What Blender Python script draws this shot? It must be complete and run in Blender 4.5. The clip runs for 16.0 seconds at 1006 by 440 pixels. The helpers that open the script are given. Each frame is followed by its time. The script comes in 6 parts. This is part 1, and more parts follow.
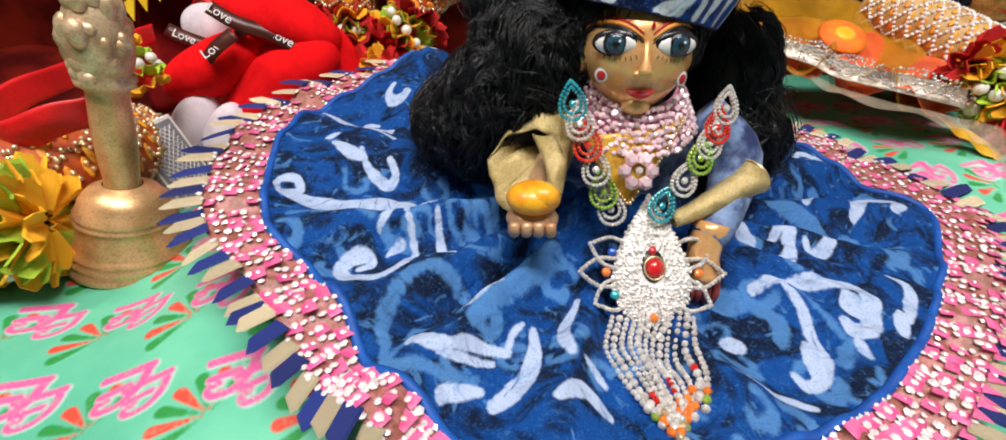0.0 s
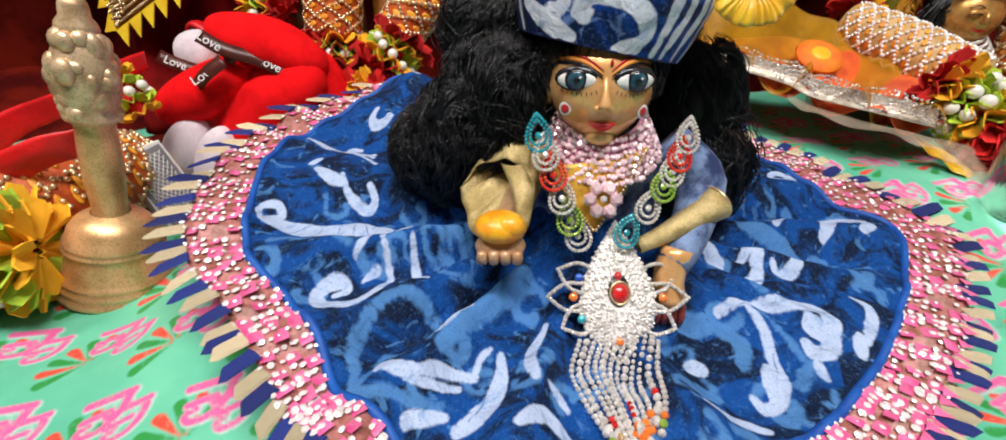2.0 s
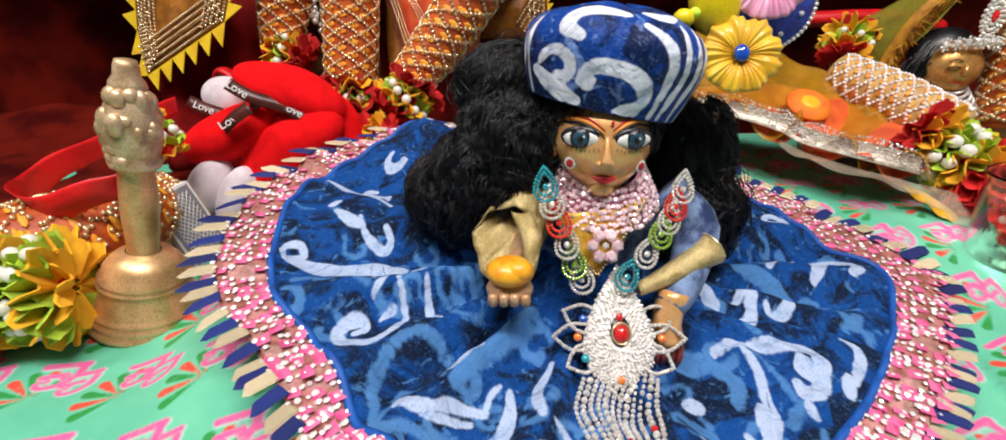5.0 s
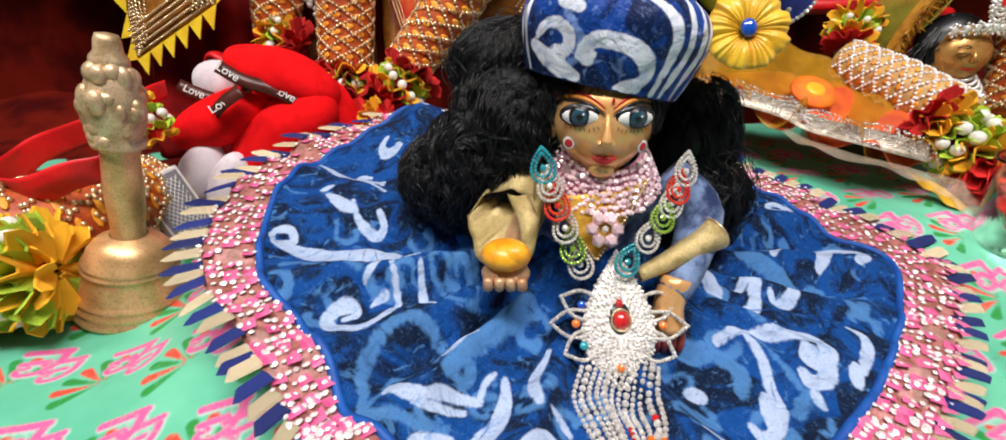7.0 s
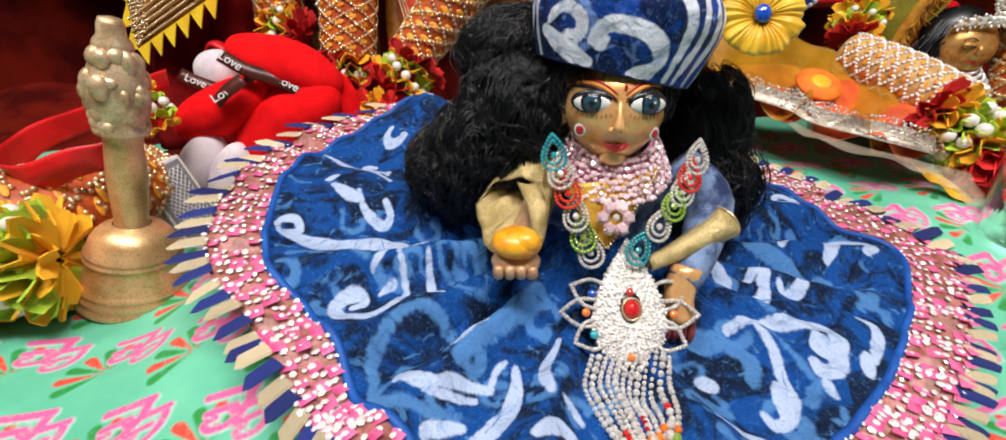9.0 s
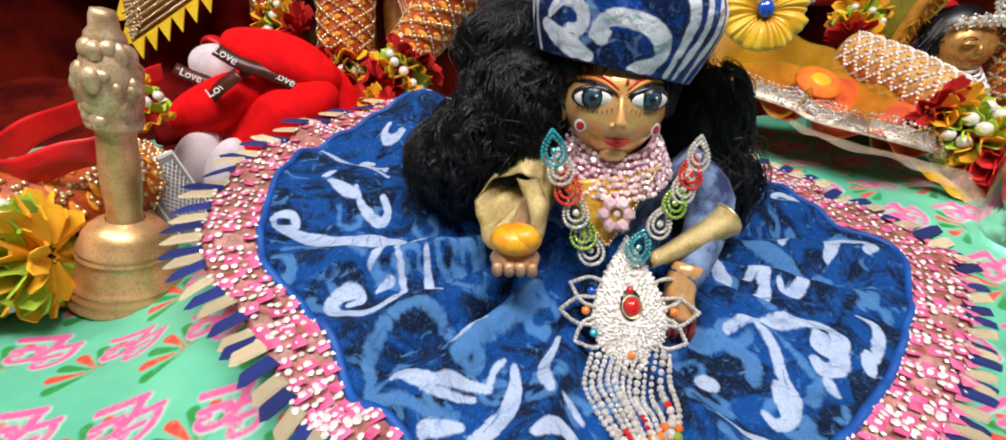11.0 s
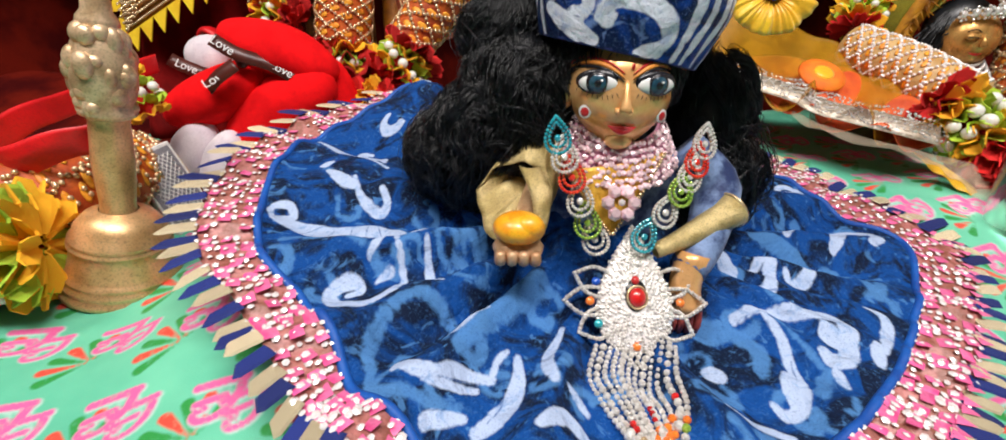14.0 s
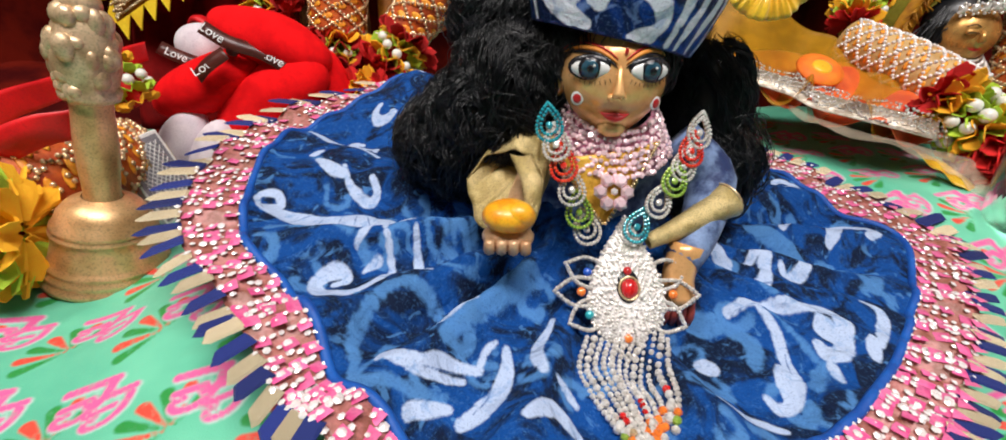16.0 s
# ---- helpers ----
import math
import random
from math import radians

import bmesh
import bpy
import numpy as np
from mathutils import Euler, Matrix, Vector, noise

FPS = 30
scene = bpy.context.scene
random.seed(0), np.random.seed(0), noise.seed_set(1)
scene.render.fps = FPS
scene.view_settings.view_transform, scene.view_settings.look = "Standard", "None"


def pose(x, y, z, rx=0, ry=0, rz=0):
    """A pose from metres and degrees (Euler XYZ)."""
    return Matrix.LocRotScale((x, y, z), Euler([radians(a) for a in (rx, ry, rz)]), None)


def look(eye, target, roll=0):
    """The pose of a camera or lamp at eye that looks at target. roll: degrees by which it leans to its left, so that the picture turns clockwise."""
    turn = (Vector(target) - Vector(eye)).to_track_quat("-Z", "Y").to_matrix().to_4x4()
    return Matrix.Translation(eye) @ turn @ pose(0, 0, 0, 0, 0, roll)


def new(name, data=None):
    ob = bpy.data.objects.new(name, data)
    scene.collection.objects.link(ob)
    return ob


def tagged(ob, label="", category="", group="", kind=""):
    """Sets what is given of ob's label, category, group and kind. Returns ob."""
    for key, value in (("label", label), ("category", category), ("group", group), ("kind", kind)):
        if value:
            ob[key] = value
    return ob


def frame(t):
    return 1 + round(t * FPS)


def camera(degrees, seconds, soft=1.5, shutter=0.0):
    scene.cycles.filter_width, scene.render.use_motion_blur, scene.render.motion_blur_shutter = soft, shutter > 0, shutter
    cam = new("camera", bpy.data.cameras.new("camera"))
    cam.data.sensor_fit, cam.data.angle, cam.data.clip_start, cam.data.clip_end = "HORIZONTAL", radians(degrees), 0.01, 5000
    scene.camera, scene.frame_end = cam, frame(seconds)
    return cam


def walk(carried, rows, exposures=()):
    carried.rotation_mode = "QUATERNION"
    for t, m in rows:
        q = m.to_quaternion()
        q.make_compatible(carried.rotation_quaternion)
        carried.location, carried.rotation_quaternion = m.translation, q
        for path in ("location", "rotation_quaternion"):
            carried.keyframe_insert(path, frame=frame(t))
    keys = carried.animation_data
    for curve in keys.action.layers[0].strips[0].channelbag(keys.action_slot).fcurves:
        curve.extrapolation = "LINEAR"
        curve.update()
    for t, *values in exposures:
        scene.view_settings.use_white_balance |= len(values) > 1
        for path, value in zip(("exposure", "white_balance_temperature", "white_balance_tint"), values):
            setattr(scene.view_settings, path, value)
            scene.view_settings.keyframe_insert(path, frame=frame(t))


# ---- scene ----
cam = camera(94.3, 16.0, soft=1.7)
PATH = [
    (0, (0.012, 0.013, 0.168), (-0.002, 1.751, -0.822), 0.5),
    (0.5, (0.013, 0.013, 0.169), (0.003, 1.751, -0.82), 0.6),
    (1, (0.016, 0.011, 0.173), (0.007, 1.756, -0.805), 0.5),
    (1.5, (0.025, 0.012, 0.178), (0.012, 1.759, -0.796), 0.3),
    (2, (0.027, 0.011, 0.18), (0.005, 1.765, -0.782), 0.0),
    (2.2, (0.028, 0.007, 0.189), (0.006, 1.771, -0.753), 0.1),
    (2.5, (0.03, -0.003, 0.203), (0.006, 1.793, -0.677), -0.0),
    (3, (0.025, -0.007, 0.205), (0.0, 1.803, -0.647), -0.0),
    (3.5, (0.023, -0.005, 0.2), (-0.002, 1.807, -0.645), 0.0),
    (4, (0.024, -0.002, 0.197), (-0.004, 1.809, -0.65), 0.1),
    (6.5, (0.022, 0.0, 0.19), (-0.007, 1.803, -0.675), 0.6),
    (7, (0.025, 0.004, 0.186), (-0.004, 1.804, -0.684), 0.6),
    (7.5, (0.024, 0.004, 0.185), (-0.005, 1.802, -0.69), 0.6),
    (8, (0.019, 0.004, 0.183), (-0.006, 1.8, -0.696), 0.7),
    (8.5, (0.019, 0.003, 0.183), (-0.002, 1.799, -0.698), 0.8),
    (9, (0.019, 0.004, 0.181), (0.001, 1.799, -0.701), 0.9),
    (11.5, (0.018, 0.006, 0.178), (0.013, 1.798, -0.71), 1.3),
    (12, (0.019, 0.006, 0.177), (0.015, 1.798, -0.712), 1.2),
    (12.5, (0.02, 0.007, 0.177), (0.016, 1.798, -0.712), 1.2),
    (13, (0.018, 0.006, 0.177), (0.016, 1.799, -0.71), 1.2),
    (13.5, (0.019, 0.009, 0.173), (0.017, 1.8, -0.717), 1.3),
    (14, (0.016, 0.008, 0.172), (0.019, 1.8, -0.716), 1.4),
    (14.5, (0.014, 0.008, 0.17), (0.021, 1.8, -0.717), 1.5),
    (15, (0.024, 0.011, 0.167), (0.034, 1.8, -0.727), 1.7),
    (15.5, (0.018, 0.01, 0.165), (0.028, 1.799, -0.729), 1.8),
    (16, (0.02, 0.01, 0.166), (0.03, 1.799, -0.727), 1.9),
]
walk(cam, [(t, look(eye, target, roll)) for t, eye, target, roll in PATH], [(0.0, -0.06), (3.0, -0.08), (8.0, -0.02), (14.5, -0.03), (16.0, -0.12)])

# ---- light ----
world = bpy.data.worlds.new("room_light")
world.use_nodes = True
scene.world = world
world.node_tree.nodes["Background"].inputs[0].default_value = (1.0, 0.97, 0.93, 1)
world.node_tree.nodes["Background"].inputs[1].default_value = 0.35


def area_lamp(name, eye, target, size_x, size_y, power, colour):
    data = bpy.data.lights.new(name, "AREA")
    data.shape, data.size, data.size_y, data.energy, data.color = "RECTANGLE", size_x, size_y, power, colour
    ob = new(name, data)
    ob.matrix_basis = look(eye, target)
    return ob


area_lamp("ceiling_tube_lamp", (0.20, -0.40, 1.70), (0.07, 0.25, 0.05), 1.2, 0.22, 41.0, (1.0, 0.935, 0.915))
# added fill from the left, with no known fitting behind it
area_lamp("ceiling_bulb_lamp", (-0.75, -0.2, 1.5), (-0.05, 0.3, 0.05), 0.3, 0.3, 10.0, (1.0, 0.95, 0.88))


# ---- materials ----
def nodes_of(name):
    m = bpy.data.materials.new(name)
    m.use_nodes = True
    nt = m.node_tree
    return m, nt, nt.nodes["Principled BSDF"]


def node(nt, kind, **kw):
    n = nt.nodes.new(kind)
    for k, v in kw.items():
        n.inputs[k].default_value = v
    return n


def mix(nt, a, b, fac, blend="MIX"):
    n = nt.nodes.new("ShaderNodeMix")
    n.data_type, n.blend_type = "RGBA", blend
    for sock, v in ((n.inputs[6], a), (n.inputs[7], b), (n.inputs[0], fac)):
        if isinstance(v, bpy.types.NodeSocket):
            nt.links.new(v, sock)
        elif isinstance(v, (int, float)):
            sock.default_value = v
        else:
            sock.default_value = (*v, 1)
    return n.outputs[2]


def ramp(nt, value, lo, hi):
    n = nt.nodes.new("ShaderNodeMapRange")
    n.interpolation_type = "SMOOTHSTEP"
    n.inputs[1].default_value, n.inputs[2].default_value = lo, hi
    nt.links.new(value, n.inputs[0])
    return n.outputs[0]


def coords(nt):
    return nt.nodes.new("ShaderNodeTexCoord").outputs["Object"]


def noise_of(nt, scale, detail=4.0, rough=0.55, warp=0.0):
    n = node(nt, "ShaderNodeTexNoise", Scale=scale, Detail=detail, Roughness=rough, Distortion=warp)
    nt.links.new(coords(nt), n.inputs["Vector"])
    return n.outputs["Fac"]


def bump(nt, bsdf, height, strength, distance):
    b = node(nt, "ShaderNodeBump", Strength=strength, Distance=distance)
    nt.links.new(height, b.inputs["Height"])
    nt.links.new(b.outputs[0], bsdf.inputs["Normal"])


def surface(name, a, b, scale=60.0, rough=0.6, metal=0.0, relief=0.3, depth=0.0006, grain=900.0, sheen=0.0, coat=0.0, vary=0.0, spread=0.12, shine=0.5):
    """Two tones in soft patches, a fine grain and a little relief."""
    m, nt, p = nodes_of(name)
    patch = ramp(nt, noise_of(nt, scale), 0.38, 0.64)
    col = mix(nt, a, b, patch)
    fine = noise_of(nt, grain, 2.0)
    col = mix(nt, col, (1 - spread * 1.6,) * 3, ramp(nt, fine, 0.45, 0.75), "MULTIPLY")
    if vary:
        info = nt.nodes.new("ShaderNodeObjectInfo")
        hue = nt.nodes.new("ShaderNodeHueSaturation")
        mr = nt.nodes.new("ShaderNodeMapRange")
        mr.inputs[3].default_value, mr.inputs[4].default_value = 1 - vary, 1 + vary
        nt.links.new(info.outputs["Random"], mr.inputs[0])
        nt.links.new(mr.outputs[0], hue.inputs["Value"])
        nt.links.new(col, hue.inputs["Color"])
        col = hue.outputs[0]
    nt.links.new(col, p.inputs["Base Color"])
    p.inputs["Metallic"].default_value = metal
    mr = nt.nodes.new("ShaderNodeMapRange")
    mr.inputs[3].default_value, mr.inputs[4].default_value = max(rough - 0.08, 0.02), min(rough + 0.1, 1)
    nt.links.new(noise_of(nt, scale * 2.3), mr.inputs[0])
    nt.links.new(mr.outputs[0], p.inputs["Roughness"])
    p.inputs["Sheen Weight"].default_value = sheen
    p.inputs["Coat Weight"].default_value = coat
    p.inputs["Specular IOR Level"].default_value = shine
    bump(nt, p, fine, relief, depth * 0.4)
    return m


def printed(name, dark, deep, mid, pale, rough=0.8):
    """Velvet with a resist-dyed print: the 'curl' and 'wash' fields carry the motifs."""
    m, nt, p = nodes_of(name)
    cloud = noise_of(nt, 38.0, 5.0, 0.6, 1.2)
    blotch = noise_of(nt, 160.0, 4.0, 0.65, 0.6)
    fine = noise_of(nt, 1300.0, 2.0)

    def field(attr, soft, jitter):
        a = nt.nodes.new("ShaderNodeAttribute")
        a.attribute_name = attr
        j = nt.nodes.new("ShaderNodeMath")
        j.operation = "MULTIPLY_ADD"
        nt.links.new(blotch, j.inputs[0])
        j.inputs[1].default_value = jitter
        nt.links.new(a.outputs["Fac"], j.inputs[2])
        return ramp(nt, j.outputs[0], soft + jitter * 0.5, -soft + jitter * 0.5)

    base = mix(nt, dark, deep, ramp(nt, cloud, 0.42, 0.58))
    veil = ramp(nt, noise_of(nt, 60.0, 3.0, 0.5, 2.5), 0.60, 0.70)
    base = mix(nt, base, mid, nt_scale(nt, veil, 0.65))
    base = mix(nt, base, mid, nt_scale(nt, field("wash", 0.0010, 0.005), 0.8))
    speck = ramp(nt, noise_of(nt, 420.0, 3.0, 0.6, 1.5), 0.52, 0.72)
    base = mix(nt, base, mid, nt_scale(nt, speck, 0.30))
    light = mix(nt, pale, mid, nt_scale(nt, ramp(nt, blotch, 0.50, 0.70), 0.5))
    col = mix(nt, base, light, field("curl", 0.0006, 0.0022))
    col = mix(nt, col, deep, nt_scale(nt, field("cut", 0.0004, 0.0006), 0.8))
    col = mix(nt, col, (0.72, 0.72, 0.76), ramp(nt, fine, 0.5, 0.72), "MULTIPLY")
    nt.links.new(col, p.inputs["Base Color"])
    p.inputs["Roughness"].default_value = rough
    p.inputs["Sheen Weight"].default_value = 0.02
    p.inputs["Specular IOR Level"].default_value = 0.15
    p.inputs["Sheen Roughness"].default_value = 0.4
    p.inputs["Sheen Tint"].default_value = (0.45, 0.65, 1, 1)
    crease = node(nt, "ShaderNodeBump", Strength=0.9, Distance=0.006)
    nt.links.new(noise_of(nt, 48.0, 3.0, 0.5, 0.8), crease.inputs["Height"])
    weave = node(nt, "ShaderNodeBump", Strength=0.5, Distance=0.0006)
    nt.links.new(fine, weave.inputs["Height"])
    nt.links.new(crease.outputs[0], weave.inputs["Normal"])
    nt.links.new(weave.outputs[0], p.inputs["Normal"])
    return m


def nt_scale(nt, value, k):
    n = nt.nodes.new("ShaderNodeMath")
    n.operation = "MULTIPLY"
    nt.links.new(value, n.inputs[0])
    n.inputs[1].default_value = k
    return n.outputs[0]


def glass(name, colour, rough=0.05, ior=1.5, trans=1.0):
    m, nt, p = nodes_of(name)
    p.inputs["Base Color"].default_value = (*colour, 1)
    p.inputs["Transmission Weight"].default_value = trans
    p.inputs["Roughness"].default_value, p.inputs["IOR"].default_value = rough, ior
    return m


def tulle(name, colour, cover):
    """Sheer net: part cloth, part open."""
    m, nt, p = nodes_of(name)
    col = mix(nt, colour, tuple(c * 0.7 for c in colour), ramp(nt, noise_of(nt, 45.0), 0.4, 0.65))
    nt.links.new(col, p.inputs["Base Color"])
    p.inputs["Roughness"].default_value = 0.45
    mr = nt.nodes.new("ShaderNodeMapRange")
    mr.inputs[1].default_value, mr.inputs[2].default_value = 0.3, 0.7
    mr.inputs[3].default_value, mr.inputs[4].default_value = max(cover - 0.2, 0), min(cover + 0.2, 1)
    nt.links.new(noise_of(nt, 1500.0, 1.0), mr.inputs[0])
    nt.links.new(mr.outputs[0], p.inputs["Alpha"])
    return m


VELVET = printed("printed_blue_velvet", (0.003, 0.010, 0.035), (0.003, 0.060, 0.27), (0.08, 0.24, 0.54), (0.44, 0.55, 0.76))
HATCLOTH = printed("printed_blue_silk", (0.004, 0.014, 0.07), (0.006, 0.055, 0.32), (0.20, 0.32, 0.66), (0.80, 0.84, 0.97), 0.45)
PIPING = surface("blue_piping", (0.004, 0.07, 0.36), (0.004, 0.10, 0.45), 80, 0.6, relief=0.4)
PINK = surface("pink_satin", (0.86, 0.17, 0.38), (0.78, 0.07, 0.27), 90, 0.35, relief=0.3, sheen=0.3, vary=0.2)
ROSE = surface("rose_brown_net", (0.50, 0.19, 0.17), (0.27, 0.09, 0.06), 150, 0.4, relief=0.7, depth=0.001)
NAVY = surface("navy_velvet", (0.004, 0.012, 0.12), (0.006, 0.025, 0.21), 200, 0.75, sheen=0.05, vary=0.35)
GOLDTAB = surface("gold_brocade", (0.95, 0.84, 0.60), (0.80, 0.64, 0.36), 400, 0.35, 0.1, relief=0.9, depth=0.0010, grain=1500, vary=0.2)
SILVER = surface("silver_sequin", (0.97, 0.95, 0.94), (0.90, 0.84, 0.82), 120, 0.2, 0.2, relief=0.1)
# the darker second tone puts sparkle contrast into the stones' colour
STONE = surface("clear_rhinestone", (0.96, 0.95, 0.92), (0.66, 0.63, 0.58), 500, 0.10, 0.45, relief=0.3, grain=2500)
BRASS = surface("worn_brass", (0.80, 0.50, 0.24), (0.62, 0.36, 0.15), 55, 0.36, 0.5, relief=0.15, spread=0.2)
BRONZE = surface("cast_brass", (0.80, 0.58, 0.36), (0.52, 0.34, 0.18), 90, 0.40, 0.5, relief=0.3, spread=0.2)
GOLDLAME = surface("gold_glitter_cloth", (0.66, 0.52, 0.24), (0.44, 0.33, 0.12), 120, 0.32, 0.45, relief=1.0, depth=0.0016, grain=1500, spread=0.3)
HAIR = surface("black_hair", (0.003, 0.004, 0.005), (0.008, 0.009, 0.012), 70, 0.36, relief=0.2, shine=0.5)
CURTAIN = surface("maroon_curtain", (0.14, 0.008, 0.003), (0.05, 0.002, 0.002), 16, 0.95, relief=0.4, shine=0.08)
WALLPAINT = surface("wall_paint", (0.62, 0.60, 0.55), (0.55, 0.53, 0.48), 4, 0.85, relief=0.1, grain=200)
TIMBER = surface("brown_timber", (0.16, 0.08, 0.04), (0.10, 0.05, 0.025), 12, 0.5, relief=0.2, grain=120)
EYEWHITE = surface("eye_enamel", (0.82, 0.82, 0.80), (0.72, 0.72, 0.72), 90, 0.15, relief=0.02, coat=0.8, spread=0.02)
IRIS = surface("grey_blue_enamel", (0.010, 0.045, 0.075), (0.025, 0.085, 0.13), 300, 0.15, relief=0.02, coat=0.2, spread=0.02)
INK = surface("black_paint", (0.006, 0.006, 0.01), (0.012, 0.012, 0.016), 90, 0.25, relief=0.05)
LIPS = surface("red_paint", (0.55, 0.015, 0.02), (0.42, 0.01, 0.015), 90, 0.3, relief=0.05)
ORANGEPAINT = surface("orange_paint", (0.75, 0.28, 0.04), (0.6, 0.2, 0.03), 90, 0.4, relief=0.05)
FACEGOLD = surface("polished_gold", (0.88, 0.50, 0.21), (0.72, 0.36, 0.12), 60, 0.22, 0.35, relief=0.05, spread=0.08)
REDPLUSH = surface("red_plush", (0.90, 0.005, 0.008), (0.74, 0.003, 0.006), 60, 0.9, relief=1.0, depth=0.0012, grain=1100, shine=0.15)
WHITEPLUSH = surface("white_plush", (0.80, 0.72, 0.76), (0.68, 0.60, 0.66), 60, 0.9, relief=1.0, depth=0.0012, grain=1100, sheen=0.3)
CHOCOLATE = surface("brown_ribbon", (0.09, 0.018, 0.012), (0.06, 0.012, 0.008), 90, 0.35, relief=0.3)
REDSATIN = surface("red_satin", (0.78, 0.008, 0.012), (0.58, 0.004, 0.008), 40, 0.45, relief=0.1)
REDFELT = surface("red_felt", (0.66, 0.012, 0.010), (0.48, 0.006, 0.006), 120, 0.9, relief=0.8, vary=0.2)
YELLOWFELT = surface("yellow_felt", (0.96, 0.54, 0.02), (0.95, 0.40, 0.012), 60, 0.85, relief=0.6, vary=0.15)
GREENFELT = surface("green_felt", (0.55, 0.76, 0.06), (0.40, 0.62, 0.04), 90, 0.85, relief=0.6, vary=0.25)
PEARL = surface("white_pearl", (0.86, 0.85, 0.78), (0.76, 0.76, 0.66), 90, 0.22, relief=0.05, coat=0.6, spread=0.04)
BEADGOLD = surface("pale_gold_bead", (0.86, 0.68, 0.42), (0.70, 0.50, 0.27), 200, 0.2, 0.65, relief=0.1)
ORANGE = surface("orange_brocade", (0.58, 0.11, 0.008), (0.38, 0.05, 0.006), 70, 0.5, relief=0.6, depth=0.001)
ORANGESILK = surface("orange_silk", (0.80, 0.13, 0.01), (0.62, 0.06, 0.008), 35, 0.42, relief=0.3, sheen=0.2)
YELLOWSATIN = surface("yellow_satin", (0.92, 0.58, 0.03), (0.85, 0.46, 0.02), 60, 0.3, relief=0.1, sheen=0.2, vary=0.08)
LEMON = surface("lemon_satin", (0.88, 0.70, 0.01), (0.80, 0.58, 0.01), 60, 0.35, relief=0.1)
PINKSATIN = surface("pale_pink_satin", (0.85, 0.42, 0.60), (0.75, 0.30, 0.50), 60, 0.32, relief=0.1, vary=0.08)
BLUEGEM = surface("blue_gem", (0.01, 0.09, 0.52), (0.01, 0.05, 0.36), 200, 0.12, relief=0.1, coat=1.0)
MUSTARD = surface("mustard_brocade", (0.38, 0.14, 0.010), (0.22, 0.07, 0.006), 90, 0.45, 0.2, relief=0.9, depth=0.001)
YELLOWTRIM = surface("yellow_zigzag_trim", (0.90, 0.62, 0.02), (0.80, 0.48, 0.01), 60, 0.6, relief=0.3)
CARDWHITE = surface("white_card", (0.80, 0.79, 0.76), (0.72, 0.71, 0.68), 60, 0.4, relief=0.1, coat=0.2)
CARDGREY = surface("grey_card_pattern", (0.20, 0.19, 0.21), (0.28, 0.27, 0.30), 900, 0.4, relief=0.1)
LACE = surface("silver_lace", (0.74, 0.68, 0.58), (0.56, 0.46, 0.34), 200, 0.35, 0.4, relief=0.9, depth=0.001)
YELLOWTULLE = tulle("yellow_tulle", (0.72, 0.36, 0.015), 0.34)
OLIVETULLE = tulle("olive_tulle", (0.30, 0.27, 0.03), 0.7)
WHITETULLE = tulle("white_tulle", (0.62, 0.52, 0.38), 0.22)
PINKGEM = surface("pink_crystal", (0.95, 0.74, 0.78), (0.85, 0.52, 0.60), 300, 0.1, 0.25, relief=0.2, coat=1.0, vary=0.45)
REDGEM = surface("red_crystal", (0.72, 0.02, 0.02), (0.5, 0.01, 0.01), 300, 0.1, relief=0.2, coat=1.0, vary=0.2)
GREENGEM = surface("green_crystal", (0.34, 0.50, 0.08), (0.2, 0.36, 0.04), 300, 0.12, 0.2, relief=0.2, coat=1.0, vary=0.2)
TEALGEM = surface("teal_crystal", (0.02, 0.36, 0.42), (0.02, 0.25, 0.32), 300, 0.12, 0.2, relief=0.2, coat=1.0, vary=0.2)
ORANGEGEM = surface("orange_crystal", (0.85, 0.22, 0.03), (0.7, 0.15, 0.02), 300, 0.12, relief=0.2, coat=1.0)
SWEET = surface("yellow_sweet", (0.90, 0.46, 0.02), (0.85, 0.30, 0.01), 120, 0.35, relief=0.3, coat=0.3)
HENNA = surface("hennaed_fingers", (0.40, 0.07, 0.05), (0.28, 0.04, 0.03), 90, 0.4, 0.1, relief=0.1)
SKINWOOD = surface("painted_hand", (0.66, 0.42, 0.24), (0.55, 0.30, 0.15), 90, 0.35, 0.3, relief=0.1)
JARGLASS = glass("clear_plastic", (0.98, 0.84, 0.80), 0.06, 1.3)


# ---- mesh helpers ----
class Build:
    """Collects pieces, each with a material slot, into one mesh."""

    def __init__(self):
        self.v, self.f, self.m, self.n = [], [], [], 0

    def add(self, verts, faces, slot=0):
        verts = np.asarray(verts, float).reshape(-1, 3)
        self.v.append(verts)
        self.f += [tuple(int(i) + self.n for i in f) for f in faces]
        self.m += [slot] * len(faces)
        self.n += len(verts)
        return self

    def mesh(self, name, mats, smooth=True):
        me = bpy.data.meshes.new(name)
        me.from_pydata(np.concatenate(self.v).tolist(), [], self.f)
        for m in mats if isinstance(mats, (list, tuple)) else [mats]:
            me.materials.append(m)
        me.polygons.foreach_set("material_index", self.m)
        me.polygons.foreach_set("use_smooth", [smooth] * len(self.f))
        me.update()
        return me


def moved(verts, m):
    a = np.array(m)
    return np.asarray(verts, float) @ a[:3, :3].T + a[:3, 3]


def grid_faces(nu, nv, wrap=False):
    f = []
    for i in range(nu if wrap else nu - 1):
        j = (i + 1) % nu
        for k in range(nv - 1):
            f.append((i * nv + k, j * nv + k, j * nv + k + 1, i * nv + k + 1))
    return f


